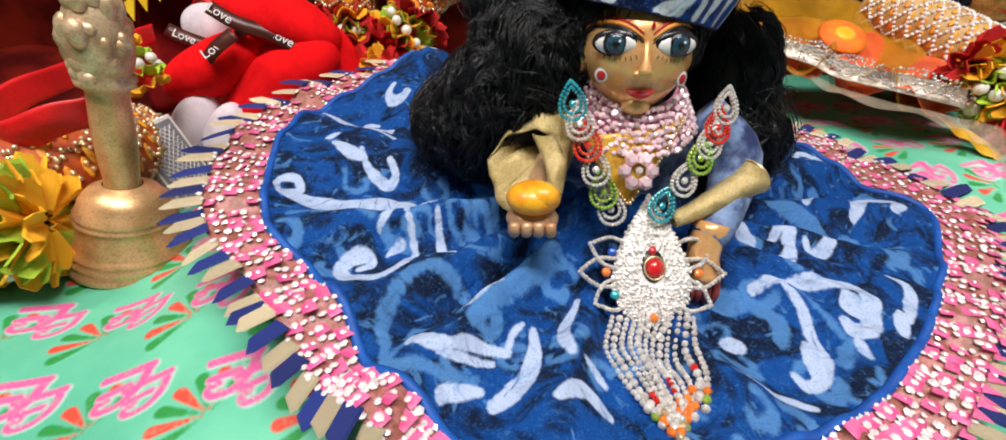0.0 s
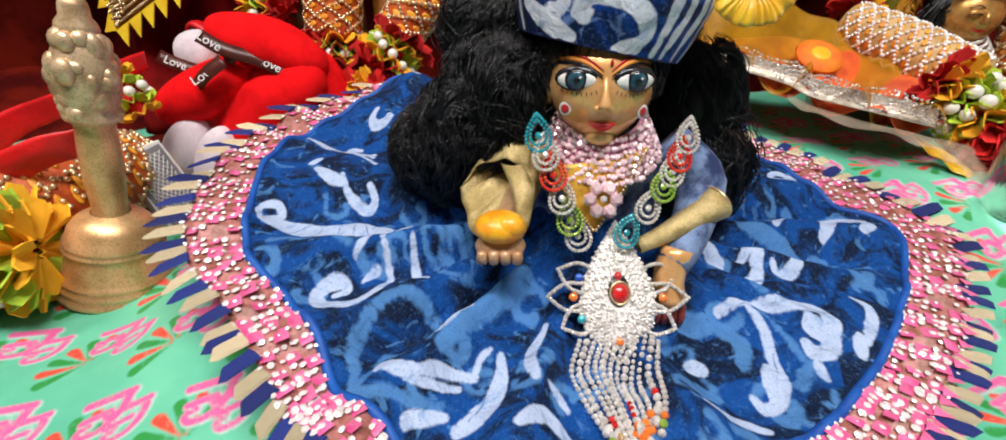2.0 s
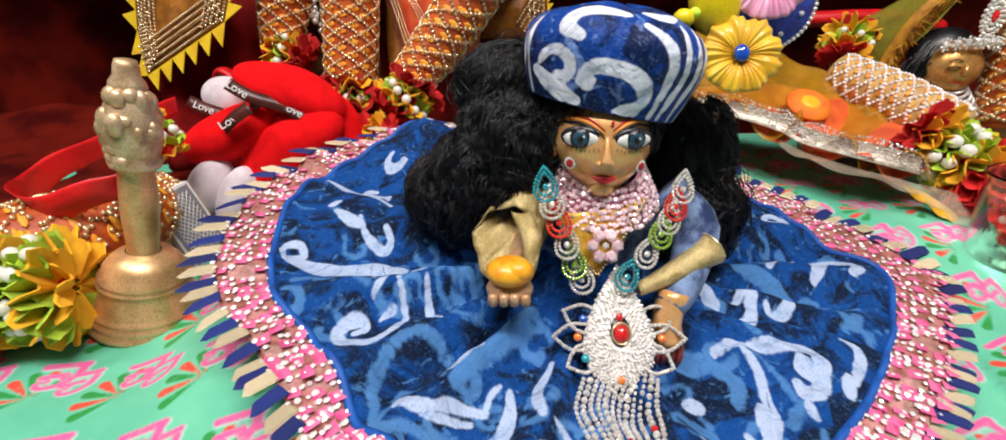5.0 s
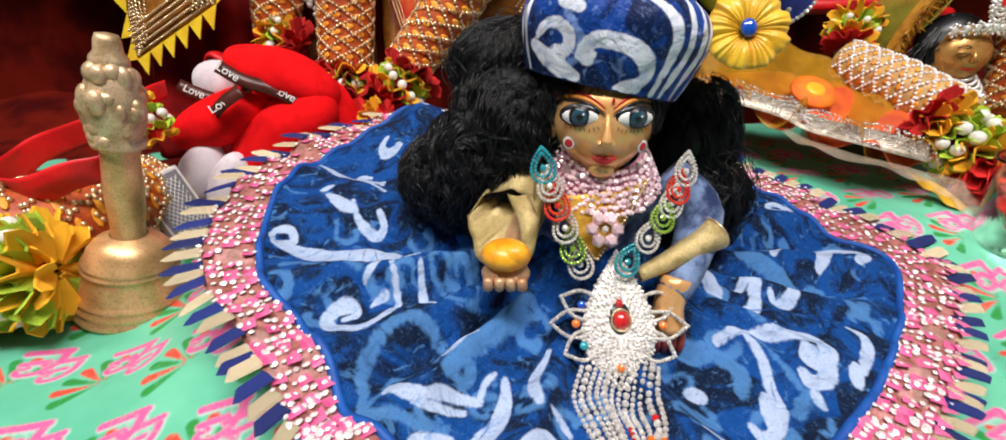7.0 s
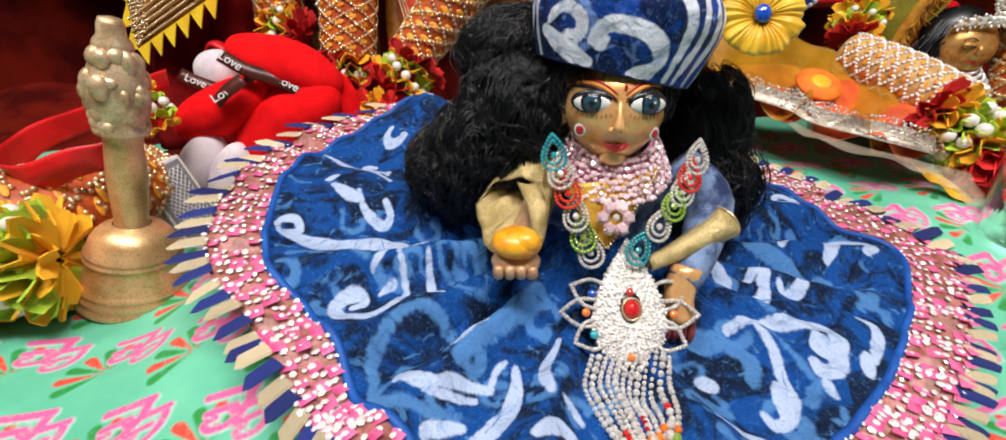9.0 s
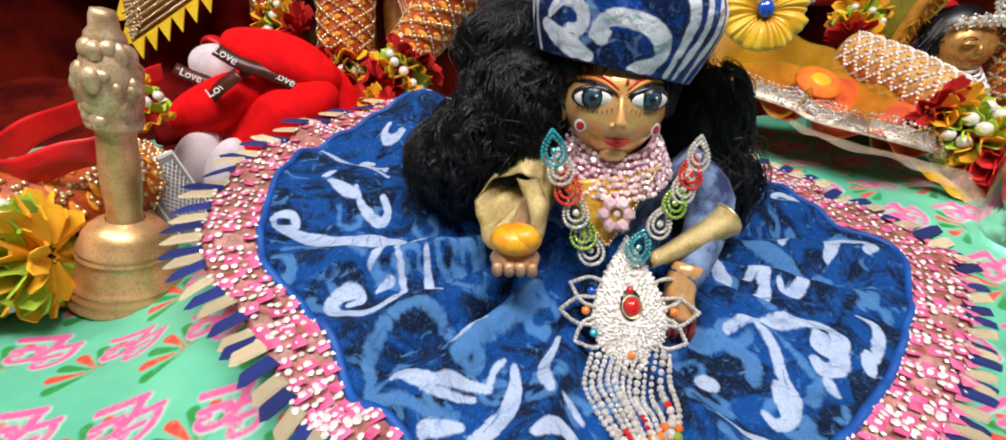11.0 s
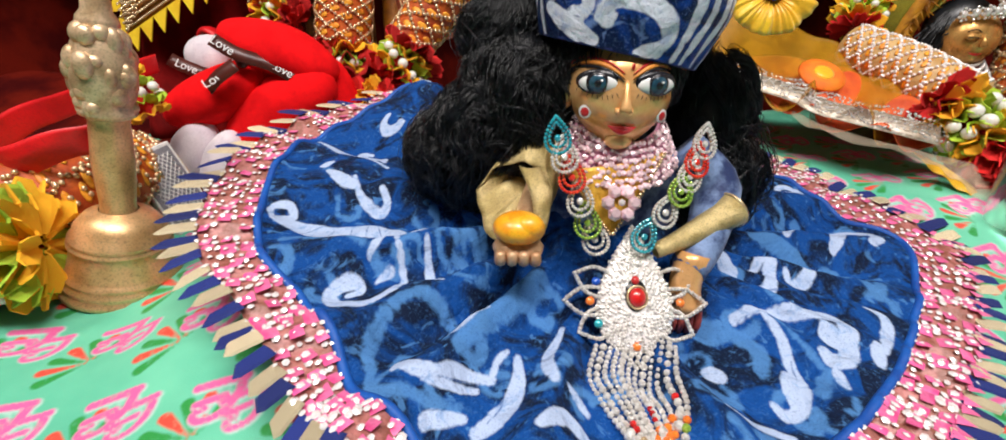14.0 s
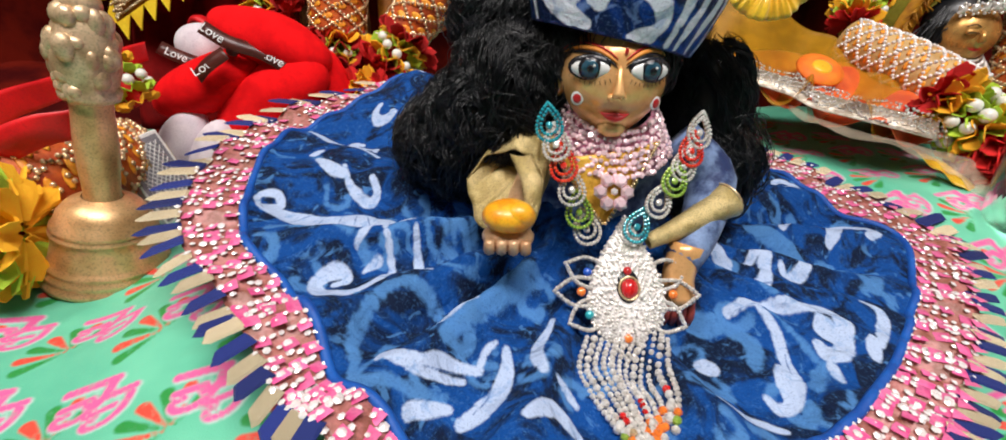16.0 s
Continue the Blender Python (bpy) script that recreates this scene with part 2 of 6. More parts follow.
def ball(centre, radii, nu=12, nv=8, turn=None):
    r = (radii,) * 3 if isinstance(radii, (int, float)) else radii
    u, w = np.meshgrid(np.arange(nu) * 2 * np.pi / nu, np.linspace(0.02, np.pi - 0.02, nv), indexing="ij")
    v = np.stack([np.sin(w) * np.cos(u) * r[0], np.sin(w) * np.sin(u) * r[1], np.cos(w) * r[2]], -1).reshape(-1, 3)
    if turn is not None:
        v = v @ np.array(turn.to_3x3()).T
    return v + np.asarray(centre), grid_faces(nu, nv, True)


def lathe(profile, m, n=32):
    """Turns (radius, height) pairs about the z axis of m."""
    v = [(r * math.cos(a), r * math.sin(a), z) for a in (i * 2 * math.pi / n for i in range(n)) for r, z in profile]
    return moved(v, m), grid_faces(n, len(profile), True)


def smooth_line(pts, n):
    """A smooth line through a few points (Catmull-Rom), n samples."""
    p = np.asarray(pts, float)
    if len(p) == 2:
        return p[0] + (p[1] - p[0]) * np.linspace(0, 1, n)[:, None]
    q = np.vstack([2 * p[0] - p[1], p, 2 * p[-1] - p[-2]])
    out = []
    for s in np.linspace(0, len(p) - 1 - 1e-9, n):
        i, t = int(s), s - int(s)
        a, b, c, d = q[i], q[i + 1], q[i + 2], q[i + 3]
        out.append(0.5 * (2 * b + (c - a) * t + (2 * a - 5 * b + 4 * c - d) * t * t + (3 * b - a - 3 * c + d) * t ** 3))
    return np.array(out)


def tube(pts, radius, n=8, closed_ends=True, flat=1.0):
    p = np.asarray(pts, float)
    k = len(p)
    rad = np.full(k, radius) if isinstance(radius, (int, float)) else np.interp(np.linspace(0, 1, k), np.linspace(0, 1, len(radius)), radius)
    tan = np.gradient(p, axis=0)
    tan /= np.linalg.norm(tan, axis=1)[:, None] + 1e-12
    ref = np.array((0.0, 0, 1)) if abs(tan[0][2]) < 0.9 else np.array((0.0, 1, 0))
    v = []
    for i in range(k):
        side = np.cross(tan[i], ref)
        side /= np.linalg.norm(side) + 1e-12
        up = np.cross(side, tan[i])
        ref = up
        for a in np.arange(n) * 2 * np.pi / n:
            v.append(p[i] + rad[i] * (math.cos(a) * side + math.sin(a) * up * flat))
    f = [(i * n + j, i * n + (j + 1) % n, (i + 1) * n + (j + 1) % n, (i + 1) * n + j) for i in range(k - 1) for j in range(n)]
    if closed_ends:
        f += [tuple(range(n))[::-1], tuple((k - 1) * n + j for j in range(n))]
    return np.array(v), f


def slab(verts, faces, normal, thick):
    """Gives an open sheet a second side, thick metres behind, with rims left to the sheet's own edge."""
    v = np.asarray(verts, float)
    k = len(v)
    w = np.vstack([v, v - np.asarray(normal) * thick])
    count = {}
    for f in faces:
        for a, b in zip(f, f[1:] + f[:1]):
            count[(a, b)] = 1
    rim = [(b, a, a + k, b + k) for a, b in count if (b, a) not in count]
    return w, list(faces) + [tuple(i + k for i in f[::-1]) for f in faces] + rim


def box(size, m):
    x, y, z = (s / 2 for s in size)
    v = [(sx * x, sy * y, sz * z) for sx in (-1, 1) for sy in (-1, 1) for sz in (-1, 1)]
    return moved(v, m), [(0, 1, 3, 2), (4, 6, 7, 5), (0, 4, 5, 1), (2, 3, 7, 6), (0, 2, 6, 4), (1, 5, 7, 3)]


def rounded(ob, width, segments=2):
    b = ob.modifiers.new("bevel", "BEVEL")
    b.width, b.segments, b.limit_method = width, segments, "ANGLE"
    return ob


def thing(name, at, label, category, group="", kind=""):
    ob = new(name)
    ob.empty_display_size = 0.01
    ob.matrix_basis = at if isinstance(at, Matrix) else Matrix.Translation(at)
    return tagged(ob, label, category, group, kind)


def part(name, build, mats, parent, label="", smooth=True, kind=""):
    """One mesh object under a thing or a part; build is a Build in world places, or a ready mesh."""
    ob = new(name, build if isinstance(build, bpy.types.Mesh) else build.mesh(name, mats, smooth))
    ob.parent = parent
    ob.matrix_parent_inverse = parent.matrix_basis.inverted() if parent.type == "EMPTY" else Matrix()
    return tagged(ob, label, kind=kind)


def piece(name, mesh, m, parent, label=""):
    """One of many alike parts, which share a mesh, at the pose m in the world."""
    ob = part(name, mesh, None, parent, label)
    ob.matrix_basis = m
    return ob


def solo(name, build, mats, label, category, group="", kind="", smooth=True):
    return tagged(new(name, build.mesh(name, mats, smooth)), label, category, group, kind)


def frame_of(normal, along, at):
    """A pose whose z is the normal and whose x runs along."""
    z = Vector(normal).normalized()
    x = Vector(along)
    x = (x - z * x.dot(z)).normalized()
    y = z.cross(x)
    return Matrix.Translation(at) @ Matrix((x, y, z)).transposed().to_4x4()


def step01(v):
    v = np.clip(v, 0, 1)
    return v * v * (3 - 2 * v)


# ---- room ----
b = Build()
b.add(*box((3.4, 0.06, 2.6), pose(0, 1.0, 0.5)))
solo("wall_back", b, WALLPAINT, "plain painted wall behind the shrine", "wall", kind="structure")
for nm, x in (("wall_left", -1.7), ("wall_right", 1.7)):
    b = Build()
    b.add(*box((0.06, 3.4, 2.6), pose(x, -0.73, 0.5)))
    solo(nm, b, WALLPAINT, "plain painted side wall of the room", "wall", kind="structure")
b = Build()
b.add(*box((3.46, 0.06, 2.6), pose(0, -2.46, 0.5)))
solo("wall_front", b, WALLPAINT, "plain painted wall opposite the shrine", "wall", kind="structure")
b = Build()
b.add(*box((3.46, 3.52, 0.06), pose(0, -0.73, 1.83)))
solo("ceiling", b, WALLPAINT, "plain painted ceiling of the room", "ceiling", kind="structure")
b = Build()
b.add(*box((3.46, 3.52, 0.06), pose(0, -0.73, -0.83)))
solo("floor", b, TIMBER, "brown floor of the room", "floor", kind="structure")
b = Build()
b.add(*box((1.5, 1.05, 0.04), pose(0.03, 0.43, -0.035)))
for sx in (-0.66, 0.72):
    for sy in (-0.04, 0.9):
        b.add(*box((0.06, 0.06, 0.745), pose(sx, sy, -0.4275)))
rounded(solo("shrine_table", b, TIMBER, "low brown wooden table under the printed cloth", "table", smooth=False), 0.003)

# a second length of the velvet lies on the table under the things at the side
b = Build()
xs, ys = np.meshgrid(np.linspace(-0.70, -0.215, 90), np.linspace(0.325, 0.66, 50), indexing="ij")
front = 0.030 * np.sin(xs * 17 + 1) * (1 - step01((ys - 0.325) / 0.1))
zs = 0.0135 + 0.0035 * np.sin(xs * 48 + ys * 30) + 0.002 * np.sin(ys * 70 - xs * 22) + 0.05 * step01((ys - 0.56) / 0.12)
b.add(*slab(np.stack([xs, ys + front * 0.4 - 0.16 * step01((-0.27 - xs) / 0.1) * (0.66 - ys) / 0.335, zs], -1).reshape(-1, 3), grid_faces(90, 50), (0, 0, 1), 0.002))
solo("velvet_runner", b, CURTAIN, "dark maroon velvet spread over the green cloth", "cloth")
# unseen canopy on two side boards, added to shade the things at the back
b = Build()
b.add(*box((1.5, 0.575, 0.03), pose(0, 0.7075, 0.50)))
for sx in (-0.735, 0.735):
    b.add(*box((0.03, 0.62, 0.50), pose(sx, 0.685, 0.235)))
rounded(solo("shrine_canopy", b, TIMBER, "unseen brown wooden canopy added to shade the back of the shrine", "canopy", kind="structure", smooth=False), 0.002)

# the dark velvet hanging behind, in soft vertical folds
b = Build()
xs, zs = np.meshgrid(np.linspace(-0.72, 0.72, 160), np.linspace(-0.012, 0.75, 30), indexing="ij")
fold = 0.012 * np.sin(xs * 34) + 0.007 * np.sin(xs * 71 + 1.0) + 0.004 * np.sin(zs * 19 + xs * 9)
back = 0.70 + fold - 0.10 * step01((np.abs(xs + 0.02) - 0.45) / 0.3)
b.add(*slab(np.stack([xs, back, zs], -1).reshape(-1, 3), grid_faces(160, 30), (0, -1, 0), 0.002))
solo("backdrop_curtain", b, CURTAIN, "dark maroon velvet curtain hanging behind the idols", "curtain", kind="structure")


# ---- printed green cloth ----
def skirt_plane(x, y):
    return 0.045 - 0.10 * (x - 0.075) + 0.13 * (y - 0.25)


def cloth_height(x, y):
    x, y = np.asarray(x, float), np.asarray(y, float)
    m = step01((0.27 - np.hypot(x - 0.075, y - 0.26)) / 0.09)
    low = 0.007 + 0.030 * step01((x + 0.02) / 0.25) * step01((y - 0.24) / 0.1)
    wave = 0.0016 * np.sin(x * 62 + y * 25) + 0.0012 * np.sin(y * 84 - x * 31 + 1.0)
    return np.minimum(low * (1 - m) + (skirt_plane(x, y) - 0.028) * m, skirt_plane(x, y) - 0.020 + 10 * np.maximum(np.hypot(x - 0.075, y - 0.26) - 0.235, 0)) + wave * (1 - 0.7 * m)


class Fields:
    """Distance fields of drawn strokes over a set of flat places, kept as point attributes."""

    def __init__(self, p, pen=1.0):
        self.p, self.d, self.pen = np.asarray(p, float), {}, pen

    def stroke(self, name, pts, widths, n=20):
        line = smooth_line(pts, n)
        w = np.interp(np.linspace(0, 1, n), np.linspace(0, 1, len(widths)), widths)
        lo, hi = line.min(0) - 0.02, line.max(0) + 0.02
        near = np.all((self.p > lo) & (self.p < hi), 1)
        d = self.d.setdefault(name, np.full(len(self.p), 0.02))
        if near.any():
            q = self.p[near]
            d[near] = np.minimum(d[near], np.min(np.hypot(q[:, None, 0] - line[None, :, 0], self.pen * (q[:, None, 1] - line[None, :, 1])) - w, axis=1))

    def put(self, me, names):
        for nm in names:
            a = me.attributes.new(nm, "FLOAT", "POINT")
            a.data.foreach_set("value", self.d.get(nm, np.full(len(self.p), 0.02)).astype(np.float32))


gx = np.concatenate([np.linspace(-0.72, -0.31, 40), np.linspace(-0.308, -0.03, 190), np.linspace(-0.025, 0.2, 40), np.linspace(0.203, 0.52, 130), np.linspace(0.53, 0.76, 20)])
gy = np.concatenate([np.linspace(-0.08, 0.06, 20), np.linspace(0.0625, 0.30, 150), np.linspace(0.303, 0.52, 70), np.linspace(0.53, 0.62, 10)])
X, Y = np.meshgrid(gx, gy, indexing="ij")
Z = cloth_height(X, Y)
cloth = Fields(np.stack([X, Y], -1).reshape(-1, 2))


def flower(cx, cy, turn, s):
    """A fan of seven petals, red and green in turn."""
    for i in range(7):
        a = radians(turn - 78 + 26 * i)
        d = np.array((math.cos(a), math.sin(a)))
        c = np.array((cx, cy))
        cloth.stroke("red" if i % 2 else "leaf", (c + d * 0.003 * s, c + d * 0.014 * s, c + d * 0.023 * s), (0.0007 * s, 0.0022 * s, 0.0034 * s), 9)


def emblem(cx, cy, turn, s):
    """A pink lettered motif: a slanting bar over a hooked curl, edged in white."""
    c, k = math.cos(radians(turn)), math.sin(radians(turn))

    def at(u, v):
        return (cx + s * (c * u - k * v), cy + s * (k * u + c * v))
    for name, grow, dx in (("white", 0.0016, 0.0012), ("rose", 0.0, 0.0)):
        for a, w in (((-0.016, 0.012), (0.016, 0.014)), 0.0036), ((((-0.014, -0.002), (0.004, 0.001))), 0.0030):
            cloth.stroke(name, [at(u + dx, v - dx) for u, v in a], ((w + grow * 0.6) * s,), 8)
        cloth.stroke(name, [at(u + dx, v - dx) for u, v in ((0.014, 0.008), (0.011, -0.004), (0.002, -0.014), (-0.010, -0.016), (-0.014, -0.010), (-0.007, -0.007))], ((0.0036 + grow * 0.6) * s, (0.0022 + grow * 0.6) * s), 18)
    cloth.stroke("white", [at(u, v) for u, v in ((-0.002, 0.006), (0.006, 0.006), (0.007, 0.001), (0.002, 0.002))], (0.0007 * s,), 12)


for col in range(-9, 16):
    for row in range(-8, 6):
        # rows of fans and emblems along the cloth's weave, which lies at a slant
        ux, uy = -0.178 + col * 0.046 + row * 0.032, 0.175 + col * 0.003 - row * 0.049
        if -0.34 < ux < 0.56 and 0.05 < uy < 0.54:
            flower(ux, uy, 150, 0.82)
            emblem(ux + 0.014, uy + 0.014, 24, 0.52)
            emblem(ux + 0.033, uy - 0.031, 14, 0.60)

m, nt, p = nodes_of("printed_green_cloth")
fine = noise_of(nt, 1400.0, 2.0)
col = mix(nt, (0.16, 0.62, 0.40), (0.10, 0.50, 0.32), ramp(nt, noise_of(nt, 14.0), 0.35, 0.65))
for nm, c in (("leaf", (0.015, 0.30, 0.05)), ("red", (0.80, 0.07, 0.04)), ("white", (0.42, 0.66, 0.58)), ("rose", (0.82, 0.12, 0.36))):
    a = nt.nodes.new("ShaderNodeAttribute")
    a.attribute_name = nm
    worn = mix(nt, c, tuple(0.6 * v + 0.3 * g for v, g in zip(c, (0.16, 0.62, 0.40))), ramp(nt, noise_of(nt, 260.0), 0.5, 0.75))
    col = mix(nt, col, worn, ramp(nt, a.outputs["Fac"], 0.0009, -0.0008))
nt.links.new(col, p.inputs["Base Color"])
p.inputs["Roughness"].default_value = 0.55
p.inputs["Sheen Weight"].default_value = 0.15
bump(nt, p, fine, 0.35, 0.0005)
CLOTH = m
b = Build()
b.add(np.stack([X, Y, Z], -1).reshape(-1, 3), [f[::-1] for f in grid_faces(len(gx), len(gy))][::1])
green = solo("table_cloth", b, CLOTH, "green cloth printed with pink motifs and red flowers", "cloth")
cloth.put(green.data, ("leaf", "red", "white", "rose"))
s = green.modifiers.new("thickness", "SOLIDIFY")
s.thickness, s.offset = 0.0015, -1.0

# ---- the doll's spread skirt ----
OX, OY = 0.075, 0.26
HEM_A = (-180, -168, -160, -152, -140, -132, -124, -117, -105, -90, -76, -61, -45, -31, -19, -8, 2, 7, 12, 25, 60, 120, 147, 163, 175)
HEM_R = (0.196, 0.188, 0.183, 0.168, 0.162, 0.168, 0.163, 0.171, 0.160, 0.152, 0.147, 0.146, 0.147, 0.154, 0.165, 0.182, 0.200, 0.207, 0.186, 0.181, 0.185, 0.185, 0.192, 0.204, 0.199)
EDGE_A = (-180, -167, -162, -151, -138, -128, -110, -90, -60, -45, -34, -24, -14, -3, 4, 11, 14, 23, 42, 70, 110, 142, 154, 166)
EDGE_R = (0.244, 0.235, 0.227, 0.207, 0.200, 0.199, 0.196, 0.190, 0.186, 0.188, 0.193, 0.205, 0.219, 0.244, 0.262, 0.266, 0.254, 0.244, 0.228, 0.23, 0.232, 0.238, 0.249, 0.248)


def around(angles, radii, a):
    a = (np.degrees(a) + 180) % 360 - 180
    k = np.array(angles)
    raw = lambda q: np.interp(q, np.append(k, k[0] + 360), np.append(radii, radii[0]))
    return (raw(a - 1.5) + raw(a) + raw(a + 1.5)) / 3 if np.ndim(a) else float(np.mean([raw(a + d) if a + d >= -180 else raw(a + d + 360) for d in (-1.5, 0, 1.5)]))


def hem(a):
    return around(HEM_A, HEM_R, a)


def edge(a):
    return around(EDGE_A, EDGE_R, a)


def skirt_height(x, y):
    """The skirt lies nearly flat, with gathers that run out from the waist and a rise where it meets the body."""
    x, y = np.asarray(x, float), np.asarray(y, float)
    r, a = np.hypot(x - OX, y - OY), np.arctan2(y - OY, x - OX)
    rim = hem(a)
    t = np.clip(r / rim, 0, 1.4)
    z = skirt_plane(x, y) + 0.035 * np.exp(-(np.hypot((x - 0.072) / 0.040, (y - 0.255) / 0.040)) ** 2)
    gather = 0.0054 * np.sin(a * 17 + 1.4 * np.sin(a * 5)) + 0.0020 * np.sin(a * 31 + 2 * np.sin(a * 3 + 1) + t * 2)
    z = z + gather * np.exp(-((t - 0.62) / 0.34) ** 2)
    z = z + 0.0022 * np.sin(x * 90 + 40 * y) * np.sin(y * 120 - 20 * x) * step01(t * 2)
    z = z + 0.0008 * np.sin(x * 205 + y * 85 + 3 * np.sin(y * 62)) * np.cos(y * 150 - x * 60 + 2 * np.sin(x * 75)) * step01(t * 3) * step01((1.02 - t) * 6)
    z = z - 0.006 * np.exp(-((x - 0.105) / 0.04) ** 2 - ((y - 0.19) / 0.03) ** 2) - 0.011 * np.exp(-((x - 0.085) / 0.036) ** 2 - ((y - 0.170) / 0.034) ** 2)
    # deep channels that run out to the front from the lap
    for ang, depth, width in ((-122, 0.010, 9), (-98, 0.012, 7), (-150, 0.006, 8), (-40, 0.006, 8), (-62, 0.008, 7), (-8, 0.006, 7), (12, 0.006, 6), (-172, 0.005, 6), (-135, 0.004, 5)):
        off = (np.degrees(a) - ang + 180) % 360 - 180
        z = z - 1.25 * depth * np.exp(-(off / width) ** 2) * step01(t * 2.2) * step01((1.15 - t) * 3)
    z = z + 0.030 * np.exp(-((x + 0.040) / 0.045) ** 2 - ((y - 0.375) / 0.040) ** 2)
    ripple = 0.0018 * np.sin(a * 42) + 0.0012 * np.sin(a * 23 + 2)
    return z + ripple * step01((t - 0.9) * 5)


na, nr = 900, 165
A, T = np.meshgrid(np.arange(na) * 2 * np.pi / na - np.pi, np.linspace(0.06, 1.0, nr), indexing="ij")
R = hem(A) * T
SX, SY = OX + R * np.cos(A), OY + R * np.sin(A)
skirt = thing("doll_skirt", (OX, OY, 0.03), "wide blue velvet doll skirt with pale swirls and mirrored border", "dress")
drawn = Fields(np.stack([SX, SY], -1).reshape(-1, 2), 0.78)


def curl(w, *pts):
    drawn.stroke("curl", pts, (w * 0.5, w, w, w * 0.65), 44)


def cut(w, *pts):
    drawn.stroke("cut", pts, (w * 0.5, w, w * 0.4), 40)


def wash(w, *pts):
    drawn.stroke("wash", pts, (w * 0.8, w, w * 0.7), 20)


curl(0.0064, (-0.106, 0.234), (-0.085, 0.232), (-0.060, 0.234), (-0.041, 0.233))
curl(0.0022, (-0.109, 0.233), (-0.113, 0.244), (-0.105, 0.248), (-0.101, 0.241), (-0.105, 0.238))
cut(0.0004, (-0.093, 0.222), (-0.086, 0.237), (-0.080, 0.243))
cut(0.0004, (-0.078, 0.223), (-0.077, 0.243))
cut(0.0004, (-0.065, 0.226), (-0.068, 0.243))
cut(0.0004, (-0.057, 0.227), (-0.059, 0.242))
cut(0.0004, (-0.048, 0.227), (-0.054, 0.240))
curl(0.0034, (-0.092, 0.279), (-0.083, 0.271), (-0.073, 0.267))
curl(0.0024, (-0.074, 0.272), (-0.067, 0.260), (-0.056, 0.254), (-0.052, 0.259), (-0.056, 0.266))
curl(0.0024, (-0.113, 0.323), (-0.095, 0.310), (-0.078, 0.305), (-0.059, 0.290))
curl(0.0024, (-0.099, 0.287), (-0.093, 0.290))
curl(0.0031, (-0.038, 0.219), (-0.033, 0.204), (-0.034, 0.190), (-0.041, 0.180), (-0.050, 0.177), (-0.059, 0.179), (-0.064, 0.186), (-0.061, 0.193), (-0.054, 0.196), (-0.051, 0.191), (-0.055, 0.188))
curl(0.0018, (-0.045, 0.199), (-0.039, 0.207))
curl(0.0013, (-0.031, 0.223), (-0.024, 0.225))
curl(0.0024, (-0.023, 0.220), (-0.020, 0.208), (-0.013, 0.199))
wash(0.0028, (-0.095, 0.214), (-0.081, 0.213), (-0.070, 0.218), (-0.054, 0.212))
curl(0.0019, (-0.054, 0.223), (-0.046, 0.219), (-0.050, 0.208))
curl(0.0027, (-0.025, 0.145), (-0.023, 0.150), (-0.019, 0.146), (-0.009, 0.146), (-0.002, 0.151), (0.013, 0.151))
curl(0.0018, (-0.014, 0.142), (0.007, 0.145))
cut(0.0004, (-0.009, 0.145), (0.004, 0.149))
curl(0.0040, (0.024, 0.163), (0.024, 0.152), (0.020, 0.139), (0.014, 0.131), (0.008, 0.126))
curl(0.0028, (0.003, 0.131), (-0.009, 0.128), (-0.011, 0.125))
cut(0.0005, (0.018, 0.154), (0.017, 0.139), (0.012, 0.131))
curl(0.0013, (0.012, 0.149), (0.015, 0.160), (0.019, 0.165))
wash(0.0029, (-0.034, 0.145), (-0.038, 0.154), (-0.035, 0.169), (-0.027, 0.182), (-0.016, 0.184), (-0.005, 0.177), (-0.007, 0.165))
wash(0.0026, (-0.034, 0.142), (-0.030, 0.134), (-0.017, 0.135), (0.000, 0.133))
wash(0.0018, (-0.026, 0.149), (-0.025, 0.156), (-0.017, 0.158))
curl(0.0014, (-0.007, 0.167), (-0.000, 0.170), (0.006, 0.178), (0.011, 0.182))
wash(0.0040, (-0.001, 0.162), (0.010, 0.175), (0.024, 0.193), (0.032, 0.199))
curl(0.0040, (0.134, 0.198), (0.154, 0.200), (0.175, 0.201), (0.185, 0.197), (0.184, 0.187), (0.176, 0.173), (0.169, 0.172), (0.168, 0.178))
curl(0.0044, (0.176, 0.193), (0.178, 0.180))
curl(0.0029, (0.146, 0.197), (0.151, 0.185), (0.150, 0.170), (0.147, 0.156), (0.141, 0.147), (0.134, 0.145), (0.132, 0.150))
curl(0.0035, (0.145, 0.166), (0.141, 0.151))
cut(0.0005, (0.152, 0.175), (0.148, 0.162))
cut(0.0004, (0.136, 0.197), (0.157, 0.197), (0.173, 0.196))
wash(0.0017, (0.149, 0.199), (0.159, 0.182), (0.164, 0.168), (0.165, 0.156))
curl(0.0022, (0.168, 0.168), (0.166, 0.157))
curl(0.0029, (0.194, 0.181), (0.189, 0.170))
curl(0.0018, (0.179, 0.285), (0.202, 0.287), (0.229, 0.296))
curl(0.0035, (0.193, 0.267), (0.205, 0.280), (0.220, 0.287), (0.220, 0.280))
curl(0.0038, (0.236, 0.293), (0.252, 0.289), (0.262, 0.280), (0.250, 0.268))
curl(0.0038, (0.241, 0.285), (0.222, 0.263))
curl(0.0055, (0.142, 0.241), (0.143, 0.228))
curl(0.0032, (0.157, 0.232), (0.171, 0.246), (0.163, 0.222), (0.156, 0.217))
curl(0.0031, (0.176, 0.232), (0.178, 0.225), (0.190, 0.233), (0.194, 0.240))
wash(0.0050, (0.171, 0.265), (0.188, 0.258), (0.202, 0.245), (0.212, 0.235))
